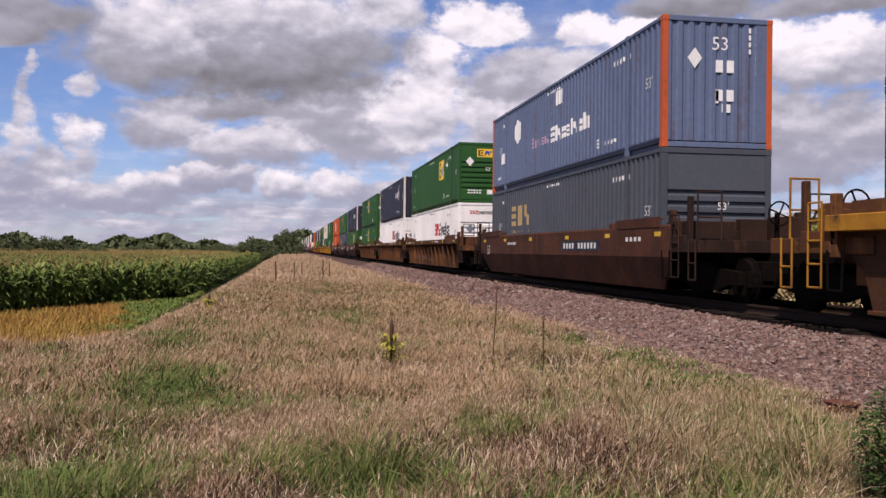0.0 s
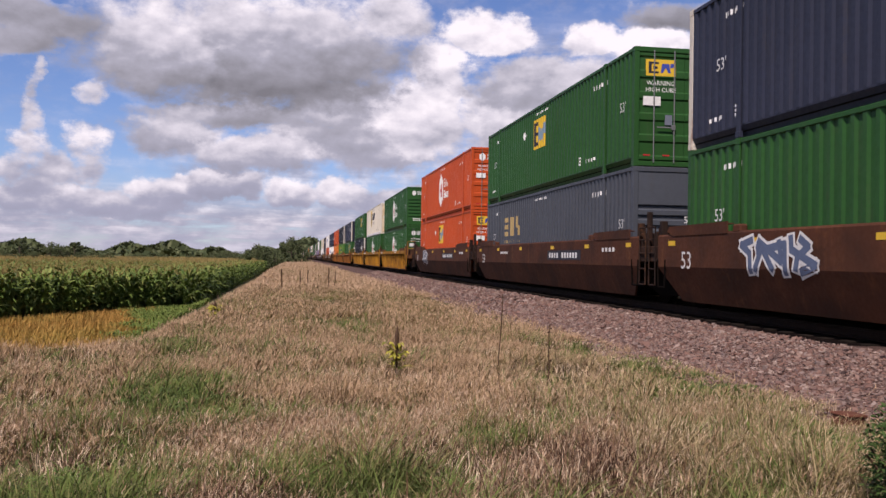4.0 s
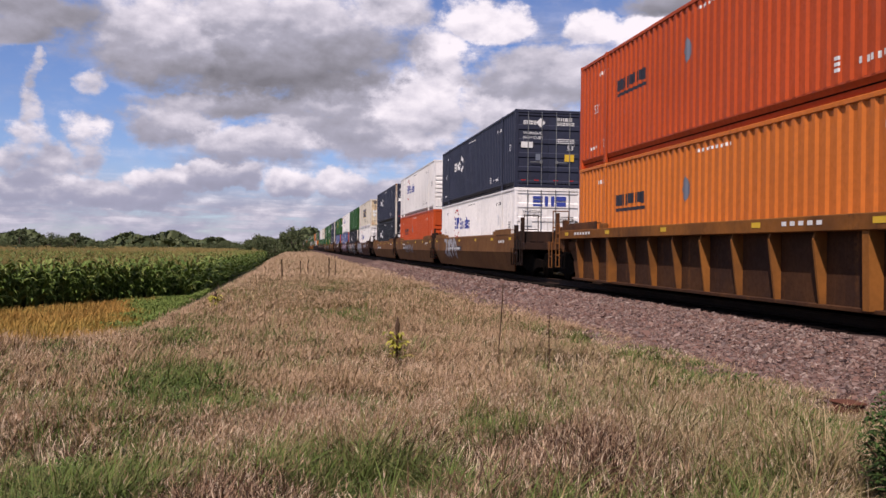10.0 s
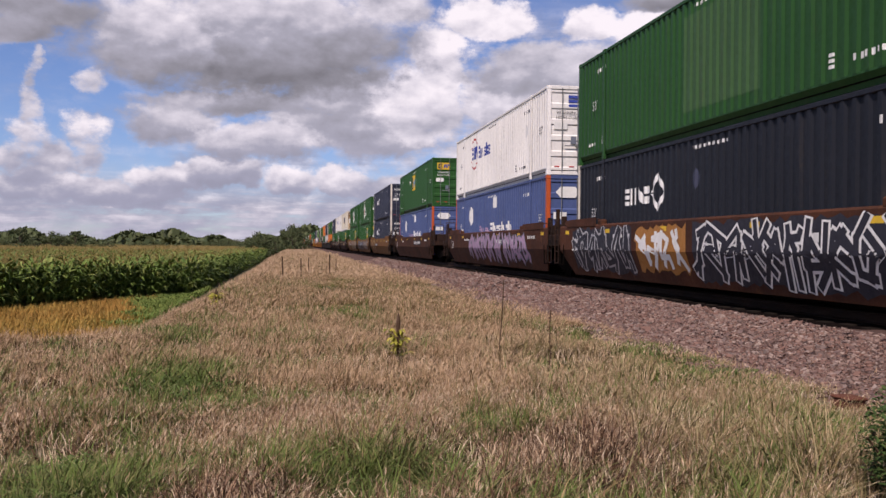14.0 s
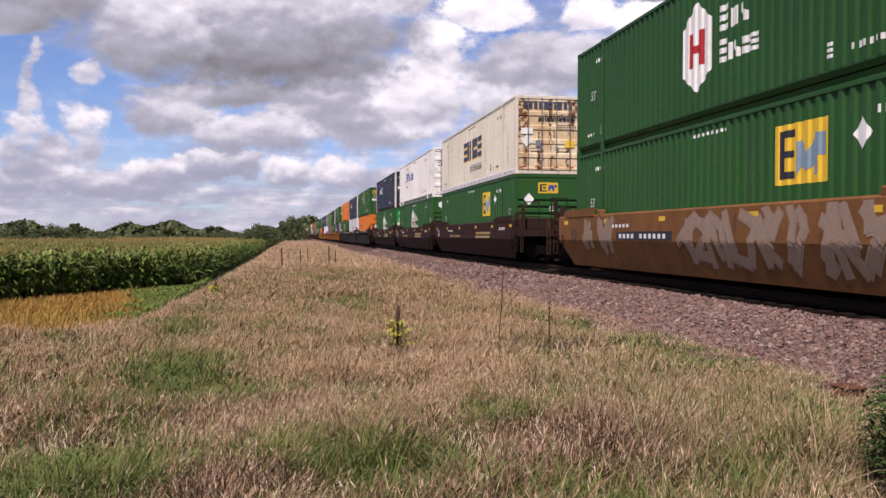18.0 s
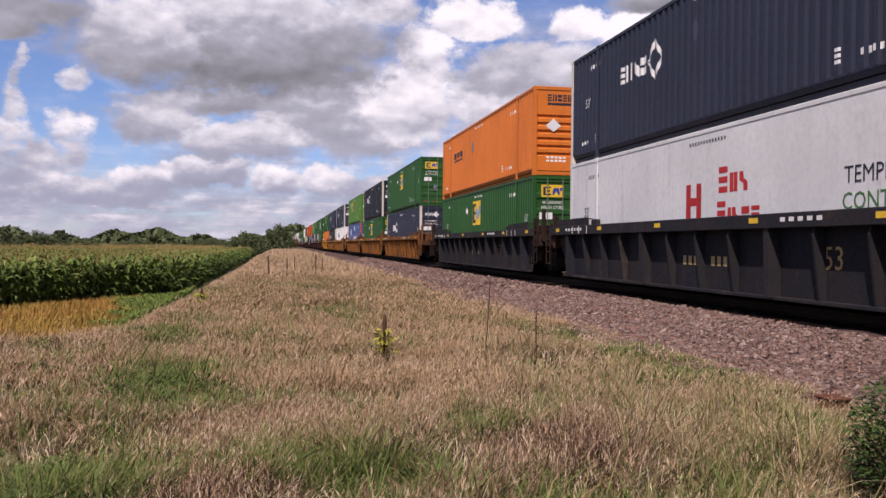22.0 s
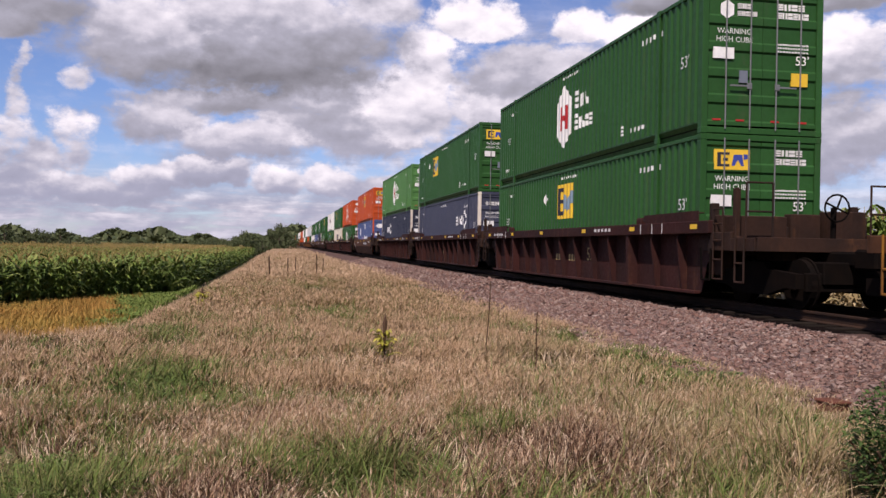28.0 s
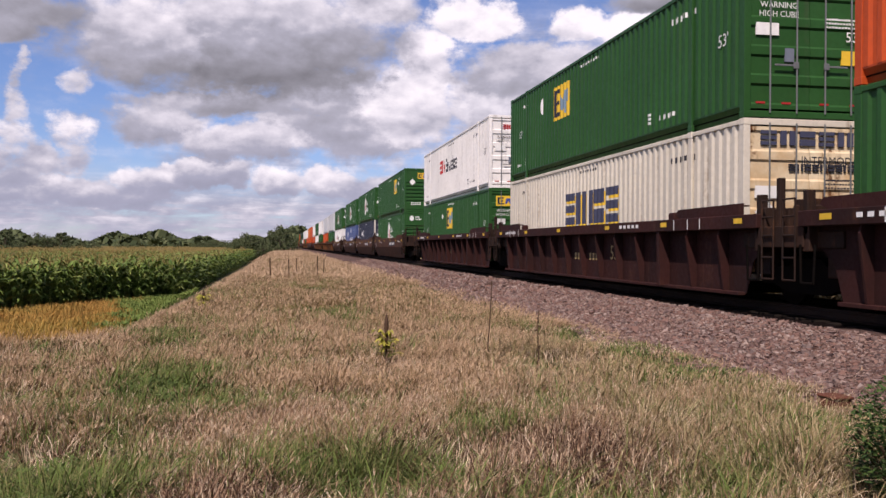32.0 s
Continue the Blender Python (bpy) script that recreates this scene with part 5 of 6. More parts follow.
# ---- well cars ----

def car_meshes():
    got = {}
    sill = 9.0
    # the ribbed side: a box chord above, a web, a flange below; cut away towards the trucks
    got["chord"] = mesh_of("top_chord", boxes((-1.58, -1.32, -sill, sill, 1.28, 1.52), bevel=0.012))
    web = [(-sill, 1.33), (sill, 1.33), (sill, 1.00), (8.75, 0.92), (8.45, 0.70), (8.25, 0.16), (-8.25, 0.16), (-8.45, 0.70), (-8.75, 0.92), (-sill, 1.00)]
    got["web"] = mesh_of("side_plate", prism(web, "x", -1.318, -1.302))
    got["flange"] = mesh_of("bottom_chord", boxes((-1.45, -1.31, -8.2, 8.2, 0.12, 0.18), bevel=0.008))
    got["rib"] = mesh_of("rib", prism([(-1.315, 1.29), (-1.50, 1.29), (-1.545, 1.16), (-1.42, 0.18), (-1.315, 0.18)], "y", -0.024, 0.024))
    got["rib_heavy"] = mesh_of("rib", prism([(-1.315, 1.29), (-1.555, 1.29), (-1.53, 0.16), (-1.315, 0.16)], "y", -0.075, 0.075))
    # the smooth side: an upright plate over one that leans inward
    up = prism([(-1.53, 0.86), (-1.53, 1.50), (-1.50, 1.54), (-1.36, 1.54), (-1.36, 1.46), (-1.47, 1.44), (-1.47, 0.86)], "y", -sill, sill)
    got["upper"] = mesh_of("upper_plate", up)
    bm = bmesh.new()
    low = [(-1.53, 0.86), (-1.285, 0.15), (-1.24, 0.15), (-1.46, 0.86)]
    a = [bm.verts.new((x, -sill + (0.0 if z > 0.5 else 0.75), z)) for x, z in low]
    b = [bm.verts.new((x, sill - (0.0 if z > 0.5 else 0.75), z)) for x, z in low]
    for i in range(4):
        bm.faces.new((a[i], a[(i + 1) % 4], b[(i + 1) % 4], b[i]))
    bm.faces.new(a[::-1]), bm.faces.new(b)
    bmesh.ops.recalc_face_normals(bm, faces=bm.faces[:])
    got["lower"] = mesh_of("lower_plate", bm)
    bm = bmesh.new()
    for x in (-1.545, -1.52):
        bmesh.ops.contextual_create(bm, geom=[bm.verts.new((x, y, z)) for y, z in ((-1.3, 1.50), (1.05, 1.50), (1.3, 1.60), (1.2, 1.70), (-1.3, 1.72))])
    bmesh.ops.bridge_loops(bm, edges=bm.edges[:])
    bmesh.ops.recalc_face_normals(bm, faces=bm.faces[:])
    tmp = mesh_of("guide", boxes((-1.52, -1.40, -1.28, 1.1, 1.665, 1.69), (-1.52, -1.36, 0.86, 0.90, 1.50, 1.67), (-1.52, -1.36, -0.5, -0.46, 1.50, 1.67), bevel=0.004))
    bm.from_mesh(tmp)
    bpy.data.meshes.remove(tmp)
    got["curb"] = mesh_of("loading_guide", bm)
    got["lug"] = mesh_of("guide_lug", boxes((-1.52, -1.36, -0.14, 0.14, 1.50, 1.66), bevel=0.03))
    got["beam"] = mesh_of("cross_beam", boxes((-1.23, 1.23, -0.2, 0.2, 0.13, 0.30)))
    got["deck"] = mesh_of("end_deck", boxes((-1.36, 1.36, 8.2, 8.95, 0.95, 1.2), (-0.55, 0.55, 8.9, 10.2, 0.72, 1.12), (-1.5, 1.5, 8.82, 9.0, 0.9, 1.33), (-1.5, 1.5, 8.9, 9.70, 1.08, 1.16), (-1.2, 1.2, 8.3, 8.8, 0.5, 0.95), (-1.52, -1.40, 8.95, 9.70, 0.96, 1.30), (1.40, 1.52, 8.95, 9.70, 0.96, 1.30),
                                                 (-1.5, -1.44, 9.15, 9.25, 1.25, 1.62), (-0.9, -0.7, 9.05, 9.35, 1.12, 1.38), (0.2, 0.75, 9.1, 9.4, 1.12, 1.42), (-1.3, -1.1, 9.0, 9.1, 1.15, 1.56), bevel=0.012))
    got["walk"] = mesh_of("walkway", boxes((-1.5, 1.5, 9.65, 10.55, 1.14, 1.19), (-1.5, 1.5, 10.5, 10.58, 0.96, 1.2), (-1.52, -1.40, 9.70, 10.5, 0.96, 1.19), (1.40, 1.52, 9.70, 10.5, 0.96, 1.19), bevel=0.006))
    got["bulkhead"] = mesh_of("end_bulkhead", boxes((-1.46, 1.46, 8.98, 9.06, 1.16, 1.62), (-1.34, -0.62, 9.06, 9.44, 1.16, 1.72), (-0.5, 0.1, 9.06, 9.3, 1.16, 1.66), (0.3, 1.3, 9.06, 9.5, 1.16, 1.6),
                                                       (-1.5, -1.36, 8.86, 9.0, 1.16, 1.84), (1.36, 1.5, 8.86, 9.0, 1.16, 1.84), bevel=0.015))
    got["post"] = mesh_of("end_post", boxes((-1.47, -1.37, 9.66, 9.78, 1.10, 2.08), (-1.47, -1.37, 9.60, 9.84, 1.10, 1.22), bevel=0.012))
    got["step"] = mesh_of("stirrup_step", rods([(-1.53, 8.62, 1.0), (-1.53, 8.66, 0.42), (-1.53, 8.98, 0.42), (-1.53, 9.0, 1.0)], r=0.02, n=6))
    got["coupler"] = mesh_of("coupler", boxes((-0.17, 0.17, 10.2, 11.4, 0.72, 0.98), (-0.24, 0.24, 11.3, 11.85, 0.68, 1.02), bevel=0.04))
    got["ladder"] = mesh_of("ladder", rods([(-1.545, 9.12, 0.45), (-1.545, 9.12, 1.72), (-1.545, 9.46, 1.72), (-1.545, 9.46, 0.45), (-1.545, 9.12, 0.45)],
                                           *[[(-1.545, 9.12, z), (-1.545, 9.46, z)] for z in (0.8, 1.15, 1.45)], r=0.016, n=6))
    got["handrail"] = mesh_of("handrail", rods([(-1.45, 10.1, 1.15), (-1.45, 10.1, 2.15), (-0.95, 10.1, 2.15), (-0.95, 10.1, 1.15)], [(-1.45, 10.1, 1.65), (-0.95, 10.1, 1.65)], r=0.018, n=6))
    got["foot_ladder"] = mesh_of("foot_ladder", rods([(-1.54, 10.2, 1.2), (-1.54, 10.2, 0.42), (-1.54, 9.9, 0.42), (-1.54, 9.9, 1.2)], [(-1.54, 10.2, 0.75), (-1.54, 9.9, 0.75)], r=0.018, n=6))
    bm = rods([(-0.35, 9.9, 1.15), (-0.35, 9.9, 1.75)], r=0.05)
    ring = [(-0.35 + 0.24 * math.cos(k * math.pi / 8), 10.0, 1.75 + 0.24 * math.sin(k * math.pi / 8)) for k in range(17)]
    bm2 = rods(ring, *[[(-0.35, 10.0, 1.75), ring[k]] for k in (1, 5, 9, 13)], [(-0.35, 9.85, 1.75), (-0.35, 10.02, 1.75)], r=0.018, n=6)
    tmp = mesh_of("ring", bm2)
    bm.from_mesh(tmp)
    bpy.data.meshes.remove(tmp)
    got["brake"] = mesh_of("brake_wheel", bm)
    # trucks
    frame_side = [(-1.35, 0.36), (-1.35, 0.60), (-0.5, 0.66), (-0.35, 0.78), (0.35, 0.78), (0.5, 0.66), (1.35, 0.60), (1.35, 0.36), (1.0, 0.36), (0.45, 0.22), (-0.45, 0.22), (-1.0, 0.36)]
    got["truck"] = mesh_of("truck", prism([(y, z) for y, z in frame_side], "x", -1.12, -0.98))
    got["bolster"] = mesh_of("bolster", boxes((-0.98, 0.98, -0.22, 0.22, 0.35, 0.72), (-0.62, 0.62, -1.35, 1.35, 0.42, 0.80), (-0.9, 0.9, -1.3, -1.2, 0.30, 0.62), (-0.9, 0.9, 1.2, 1.3, 0.30, 0.62), bevel=0.02))
    bm = bmesh.new()
    for r, x0, x1 in ((0.42, -0.80, -0.70), (0.455, -0.70, -0.665), (0.10, -0.86, -0.6)):
        m = Matrix.Translation(((x0 + x1) / 2, 0, 0.42)) @ Matrix.Rotation(math.pi / 2, 4, "Y")
        bmesh.ops.create_cone(bm, cap_ends=True, segments=24, radius1=r, radius2=r, depth=x1 - x0, matrix=m)
    got["wheel"] = mesh_of("wheel", bm)
    got["axle"] = mesh_of("axle", rods([(-0.7, 0, 0.42), (0.7, 0, 0.42)], r=0.075, n=10))
    return got


W = car_meshes()
SAME = Matrix.Diagonal((1, 1, 1, 1))
FLIP = Matrix.Rotation(math.pi, 4, "Z")


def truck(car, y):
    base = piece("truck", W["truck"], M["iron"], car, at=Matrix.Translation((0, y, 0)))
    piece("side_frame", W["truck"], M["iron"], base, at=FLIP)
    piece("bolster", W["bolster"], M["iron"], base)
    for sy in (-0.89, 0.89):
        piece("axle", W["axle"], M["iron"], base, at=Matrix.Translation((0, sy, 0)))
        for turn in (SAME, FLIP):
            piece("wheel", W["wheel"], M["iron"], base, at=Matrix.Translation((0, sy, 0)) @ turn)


CAR_WORDS = dict(car_rust="rusty brown", car_tan="faded tan", car_brown="reddish brown", car_maroon="dark maroon", car_grey="dark grey", car_yellow="dirty yellow", car_orange="faded orange")


def well_car(kind, colour, near_free, far_free, full):
    """One well of a car; its origin is on the rails' top, in the middle. A free end has a coupler, ladder and walkway; others share a truck."""
    main = M[colour]
    web = M["web"] if colour in ("car_yellow", "car_orange", "car_rust") else main
    deck = M["car_rust"] if colour in ("car_yellow", "car_orange", "car_rust") else M["grime"]
    rung = main if colour in ("car_yellow", "car_orange") else M["grime"]
    guide = M["car_rust"] if colour in ("car_yellow", "car_orange") else main
    car = tagged(new("well_car"), "%s steel well car with %s sides" % (CAR_WORDS[colour], "ribbed" if kind == "ribbed" else "smooth two-tone"), "rail car", group="cars of the train")
    car["smooth_side"] = kind == "smooth"
    for turn in (SAME, FLIP):
        if kind == "ribbed":
            piece("top_chord", W["chord"], main, car, at=turn), piece("side_plate", W["web"], web, car, at=turn), piece("bottom_chord", W["flange"], web, car, at=turn)
            if full or turn is SAME:
                n = 13 if full and turn is SAME else 7
                for k in range(n):
                    y = -7.6 + 15.2 * k / (n - 1)
                    heavy = k in (2, n - 3) if colour != "car_grey" else k % 4 == 0
                    piece("rib", W["rib_heavy" if heavy else "rib"], main, car, at=turn @ Matrix.Translation((0, y, 0)))
        else:
            piece("upper_plate", W["upper"], main, car, at=turn), piece("lower_plate", W["lower"], main, car, at=turn)
        for y in (-7.2, 7.2):
            piece("loading_guide", W["curb"], guide, car, at=turn @ Matrix.Translation((0, y, 0)))
            if full and turn is SAME:
                piece("guide_lug", W["lug"], main, car, at=turn @ Matrix.Translation((0, y * 0.78, 0)))
    for y in (-7.4, -3.7, 0.0, 3.7, 7.4) if full else (-6.0, 0.0, 6.0):
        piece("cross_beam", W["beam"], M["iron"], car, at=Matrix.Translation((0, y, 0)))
    truck(car, -9.75)
    if far_free:
        truck(car, 9.75)
    for turn, free in ((FLIP, near_free), (SAME, far_free)):
        piece("end_deck", W["deck"], deck, car, at=turn), piece("end_bulkhead", W["bulkhead"], deck, car, at=turn)
        if free:
            piece("walkway", W["walk"], deck, car, at=turn), piece("coupler", W["coupler"], M["iron"], car, at=turn)
            if full:
                piece("brake_wheel", W["brake"], M["iron"], car, at=turn)
        if full:
            for mirror in (1, -1):
                side = turn @ Matrix.Diagonal((mirror, 1, 1, 1))
                field_side = (mirror == 1) == (turn is SAME)
                if field_side:
                    piece("ladder", W["ladder"], rung, car, at=side), piece("stirrup_step", W["step"], M["iron"], car, at=side)
                if field_side and (near_free or far_free):
                    piece("end_post", W["post"], deck, car, at=side)
                if free:
                    piece("handrail", W["handrail"], rung, car, at=side)
                if free and field_side:
                    piece("foot_ladder", W["foot_ladder"], rung, car, at=side)
    return car


MOVING = []


def build_train():
    for k in range(COUNT):
        upper, lower, car = UNITS[k].split()
        y = AHEAD[k] - LONG / 2
        near_free = k == 0 or AHEAD[k] - AHEAD[k - 1] > 21.5
        far_free = k == COUNT - 1 or AHEAD[k + 1] - AHEAD[k] > 21.5
        full = k < 47
        kind, colour = car.split(":")
        one = well_car(kind, colour, near_free, far_free, full)
        if full:
            car_marks(one, kind, colour, near_free, random)
        for unit, y0, y1, z0, z1, fill, line, *backing in SPRAY:
            if unit == k - 1 and full:
                graffiti(one, y0, y1, z0, z1, fill, line, unit * 7 + int(y0 * 3), *backing)
        MOVING.append((one, y, RAIL))
        for spec, z in ((lower, LOW), (upper, UPPER)):
            colour, brand, end, posts, *at = spec.split(":")
            MOVING.append((container(colour, brand, end, posts, float(at[0]) if at else None, full), y, z))


# ---- marks on the containers ----
FACE = WIDE / 2 - 0.012
FOLD_Y, FOLD_D = [p[0] for p in SIDE_FOLDS], [p[1] for p in SIDE_FOLDS]
SHARED = {}
FLAT = [False]  # a container with plain, unfolded sides is being marked


def side_mesh(shapes):
    """Painted shapes that follow the folds of the side that faces the field. Each shape: rows of (y, low z, high z) along y."""
    bm = bmesh.new()
    for rows in shapes:
        ys = sorted({r[0] for r in rows} | {y for y in FOLD_Y if rows[0][0] < y < rows[-1][0]})
        lo, hi = np.interp(ys, [r[0] for r in rows], [r[1] for r in rows]), np.interp(ys, [r[0] for r in rows], [r[2] for r in rows])
        pairs = []
        for y, a, b in zip(ys, lo, hi):
            x = -(FACE - (0.0 if FLAT[0] else np.interp(y, FOLD_Y, FOLD_D))) - 0.004
            pairs.append((bm.verts.new((x, y, a)), bm.verts.new((x, y, b))))
        for (a, b), (c, d) in zip(pairs, pairs[1:]):
            bm.faces.new((a, b, d, c))
    bmesh.ops.recalc_face_normals(bm, faces=bm.faces[:])
    return bm


def side_mark(name, shapes, mat, top, label=""):
    key = (name, str(shapes), FLAT[0])
    if key not in SHARED:
        SHARED[key] = mesh_of(name, side_mesh(shapes))
    return piece(name, SHARED[key], M[mat], top, label)


def rect(y0, y1, z0, z1):
    y0, y1 = min(y0, y1), max(y0, y1)
    return [(y0, z0, z1), (y1, z0, z1)]


def letters(y0, y1, z0, z1, n, gap=0.22, slant=0.0, seed=1):
    """A row of n block shapes, read from y0 towards the camera's end at y1 < y0, in place of a brand's letters."""
    rng = random.Random(seed)
    step, out = (y0 - y1) / n, []
    for k in range(n):
        a, b = y0 - k * step, y0 - (k + 1 - gap) * step
        low = z0 + (z1 - z0) * rng.choice((0.0, 0.0, 0.0, 0.12))
        if slant:
            out.append([(b - slant, z1 - 0.02, z1), (b, z0, z1), (a - slant, z0, z1), (a, z0, z0 + 0.02)])
        else:
            out.append(rect(b, a, low, z1))
            if k % 2 == 0 and step > 0.2:
                out[-1] = rect(a - step * 0.26, a, low, z1)
                out.append(rect(b, a, low, low + (z1 - z0) * 0.2))
                if k % 4 == 0:
                    out.append(rect(b, a, z1 - (z1 - z0) * 0.2, z1))
    return out


def word(y0, y1, z0, z1, form, stroke=0.26):
    """Plain slabs, leaning bars and stacked strips in place of a brand's letters: X tall, x low, l a tall stroke, i a low one; read from y0 down to y1."""
    widths = [dict(X=1.0, x=0.85, l=0.4, i=0.4).get(c, 0.4) for c in form]
    unit, y, out = (y0 - y1) / sum(widths), y0, []
    for k, (c, w) in enumerate(zip(form, widths)):
        a, b = y, y - w * unit * 0.80
        y -= w * unit
        top = z1 if c in "Xl" else z0 + (z1 - z0) * 0.72
        s, h = max(unit * stroke * 1.25, 0.02), top - z0
        if c in "li":
            out.append(rect(b, a, z0, top))
        elif k % 4 == 0:
            out += [rect(b, a, z0 + h * f, z0 + h * (f + 0.24)) for f in (0.0, 0.38, 0.76)]
        elif k % 4 == 1:
            out += [rect(a - s, a, z0, top), rect(b, b + s, z0, top)]
        elif k % 4 == 2:
            out.append([(b, z0, z0 + h * 0.45), (b + s, z0, z0 + h * 0.62), (a - s, z0 + h * 0.38, top), (a, z0 + h * 0.55, top)])
        else:
            out += [rect(b, a, z0, z0 + h * 0.42), rect(b, a, z0 + h * 0.58, top)]
    return out


def diamond(y, z, r):
    return [(y - r * 0.75, z, z + 0.002), (y, z - r, z + r), (y + r * 0.75, z, z + 0.002)]


def diamond_ring(y, z, r):
    """A hollow diamond of four bars."""
    w, k = r * 0.36, r * 0.85
    return [[(y - k, z, z + 0.01), (y - k + w * 0.8, z, z + w), (y - 0.03, z + r - w, z + r)], [(y + 0.03, z + r - w, z + r), (y + k - w * 0.8, z, z + w), (y + k, z, z + 0.01)],
            [(y - k, z - 0.04, z - 0.03), (y - k + w * 0.8, z - w - 0.03, z - 0.03), (y - 0.03, z - r, z - r + w)], [(y + 0.03, z - r, z - r + w), (y + k - w * 0.8, z - w - 0.03, z - 0.03), (y + k, z - 0.04, z - 0.03)]]


def disc(y, z, r, n=8):
    return [(y + r * math.cos(math.pi * (1 - k / n)), z - r * math.sin(math.pi * k / n) - 0.001, z + r * math.sin(math.pi * k / n) + 0.001) for k in range(n + 1)]


def ring(y, z, r, w, n=10):
    """A ring as an upper and a lower band and two cheeks."""
    up = [(y + r * math.cos(math.pi * (1 - k / n)), z + r * math.sin(math.pi * k / n) * (1 - w / r), z + r * math.sin(math.pi * k / n) + 0.001) for k in range(n + 1)]
    low = [(a, z - (c - z), z - (b - z)) for a, b, c in up]
    return [up, low]


TEXTS = {}


def text_mesh(words, size):
    """Flat letters of the built-in font, centred."""
    if (words, size) not in TEXTS:
        cu = bpy.data.curves.new("lettering", "FONT")
        cu.body, cu.size, cu.align_x, cu.align_y, cu.resolution_u = words, size, "CENTER", "CENTER", 2
        ob = new("lettering", cu)
        TEXTS[(words, size)] = bpy.data.meshes.new_from_object(ob)
        bpy.data.objects.remove(ob)
    return TEXTS[(words, size)]


TO_SIDE = Matrix(((0, 0, -1, 0), (-1, 0, 0, 0), (0, 1, 0, 0), (0, 0, 0, 1)))
TO_END = Matrix(((1, 0, 0, 0), (0, 0, -1, 0), (0, 1, 0, 0), (0, 0, 0, 1)))


def side_text(words, y, z, size, mat, top, x=None):
    piece("lettering", text_mesh(words, size), M[mat], top, at=Matrix.Translation((-(FACE + 0.006) if x is None else x, y, z)) @ TO_SIDE)


def end_text(words, x, z, size, mat, top, y=None):
    piece("lettering", text_mesh(words, size), M[mat], top, at=Matrix.Translation((x, -LONG / 2 + 0.0145 if y is None else y, z)) @ TO_END)


def end_plate(name, spans, mat, top, label=""):
    """Flat plates on the end: each (x0, x1, z0, z1)."""
    key = (name, str(spans))
    if key not in SHARED:
        SHARED[key] = mesh_of(name, boxes(*[(a, b, -LONG / 2 + 0.0165, -LONG / 2 + 0.047, c, d) for a, b, c, d in spans]))
    piece(name, SHARED[key], M[mat], top, label)


def end_shape(name, outlines, mat, top, lift=0.0):
    key = (name, str(outlines))
    if key not in SHARED:
        bm = bmesh.new()
        for pts in outlines:
            bm.faces.new([bm.verts.new((x, -LONG / 2 + 0.0135, z)) for x, z in pts])
        bmesh.ops.recalc_face_normals(bm, faces=bm.faces[:])
        SHARED[key] = mesh_of(name, bm)
    piece(name, SHARED[key], M[mat], top)


def six(x, z, r):
    return [(x + r * 0.86 * math.sin(k * math.pi / 3), z + r * math.cos(k * math.pi / 3)) for k in range(6)]


def bars(x0, x1, z, h, n, seed=3):
    rng, out, x = random.Random(seed), [], x0
    step = (x1 - x0) / n
    for k in range(n):
        out.append((x0 + k * step, x0 + (k + 0.72) * step, z, z + h * rng.choice((0.85, 1.0))))
    return out


def end_word(x0, x1, z0, z1, n, stroke=0.26):
    """Plain slabs and strips on the end, in place of a brand's letters or of numbers."""
    step, out = (x1 - x0) / n, []
    for k in range(n):
        a, b, s, h = x0 + k * step, x0 + (k + 0.80) * step, step * stroke, z1 - z0
        if k % 3 == 0:
            out += [(a, b, z0 + h * f, z0 + h * (f + 0.24)) for f in (0.0, 0.38, 0.76)]
        elif k % 3 == 1:
            out += [(a, a + s * 1.2, z0, z1), (b - s * 1.2, b, z0, z1)]
        else:
            out += [(a, b, z0, z0 + h * 0.42), (a, b, z0 + h * 0.58, z1)]
    return out


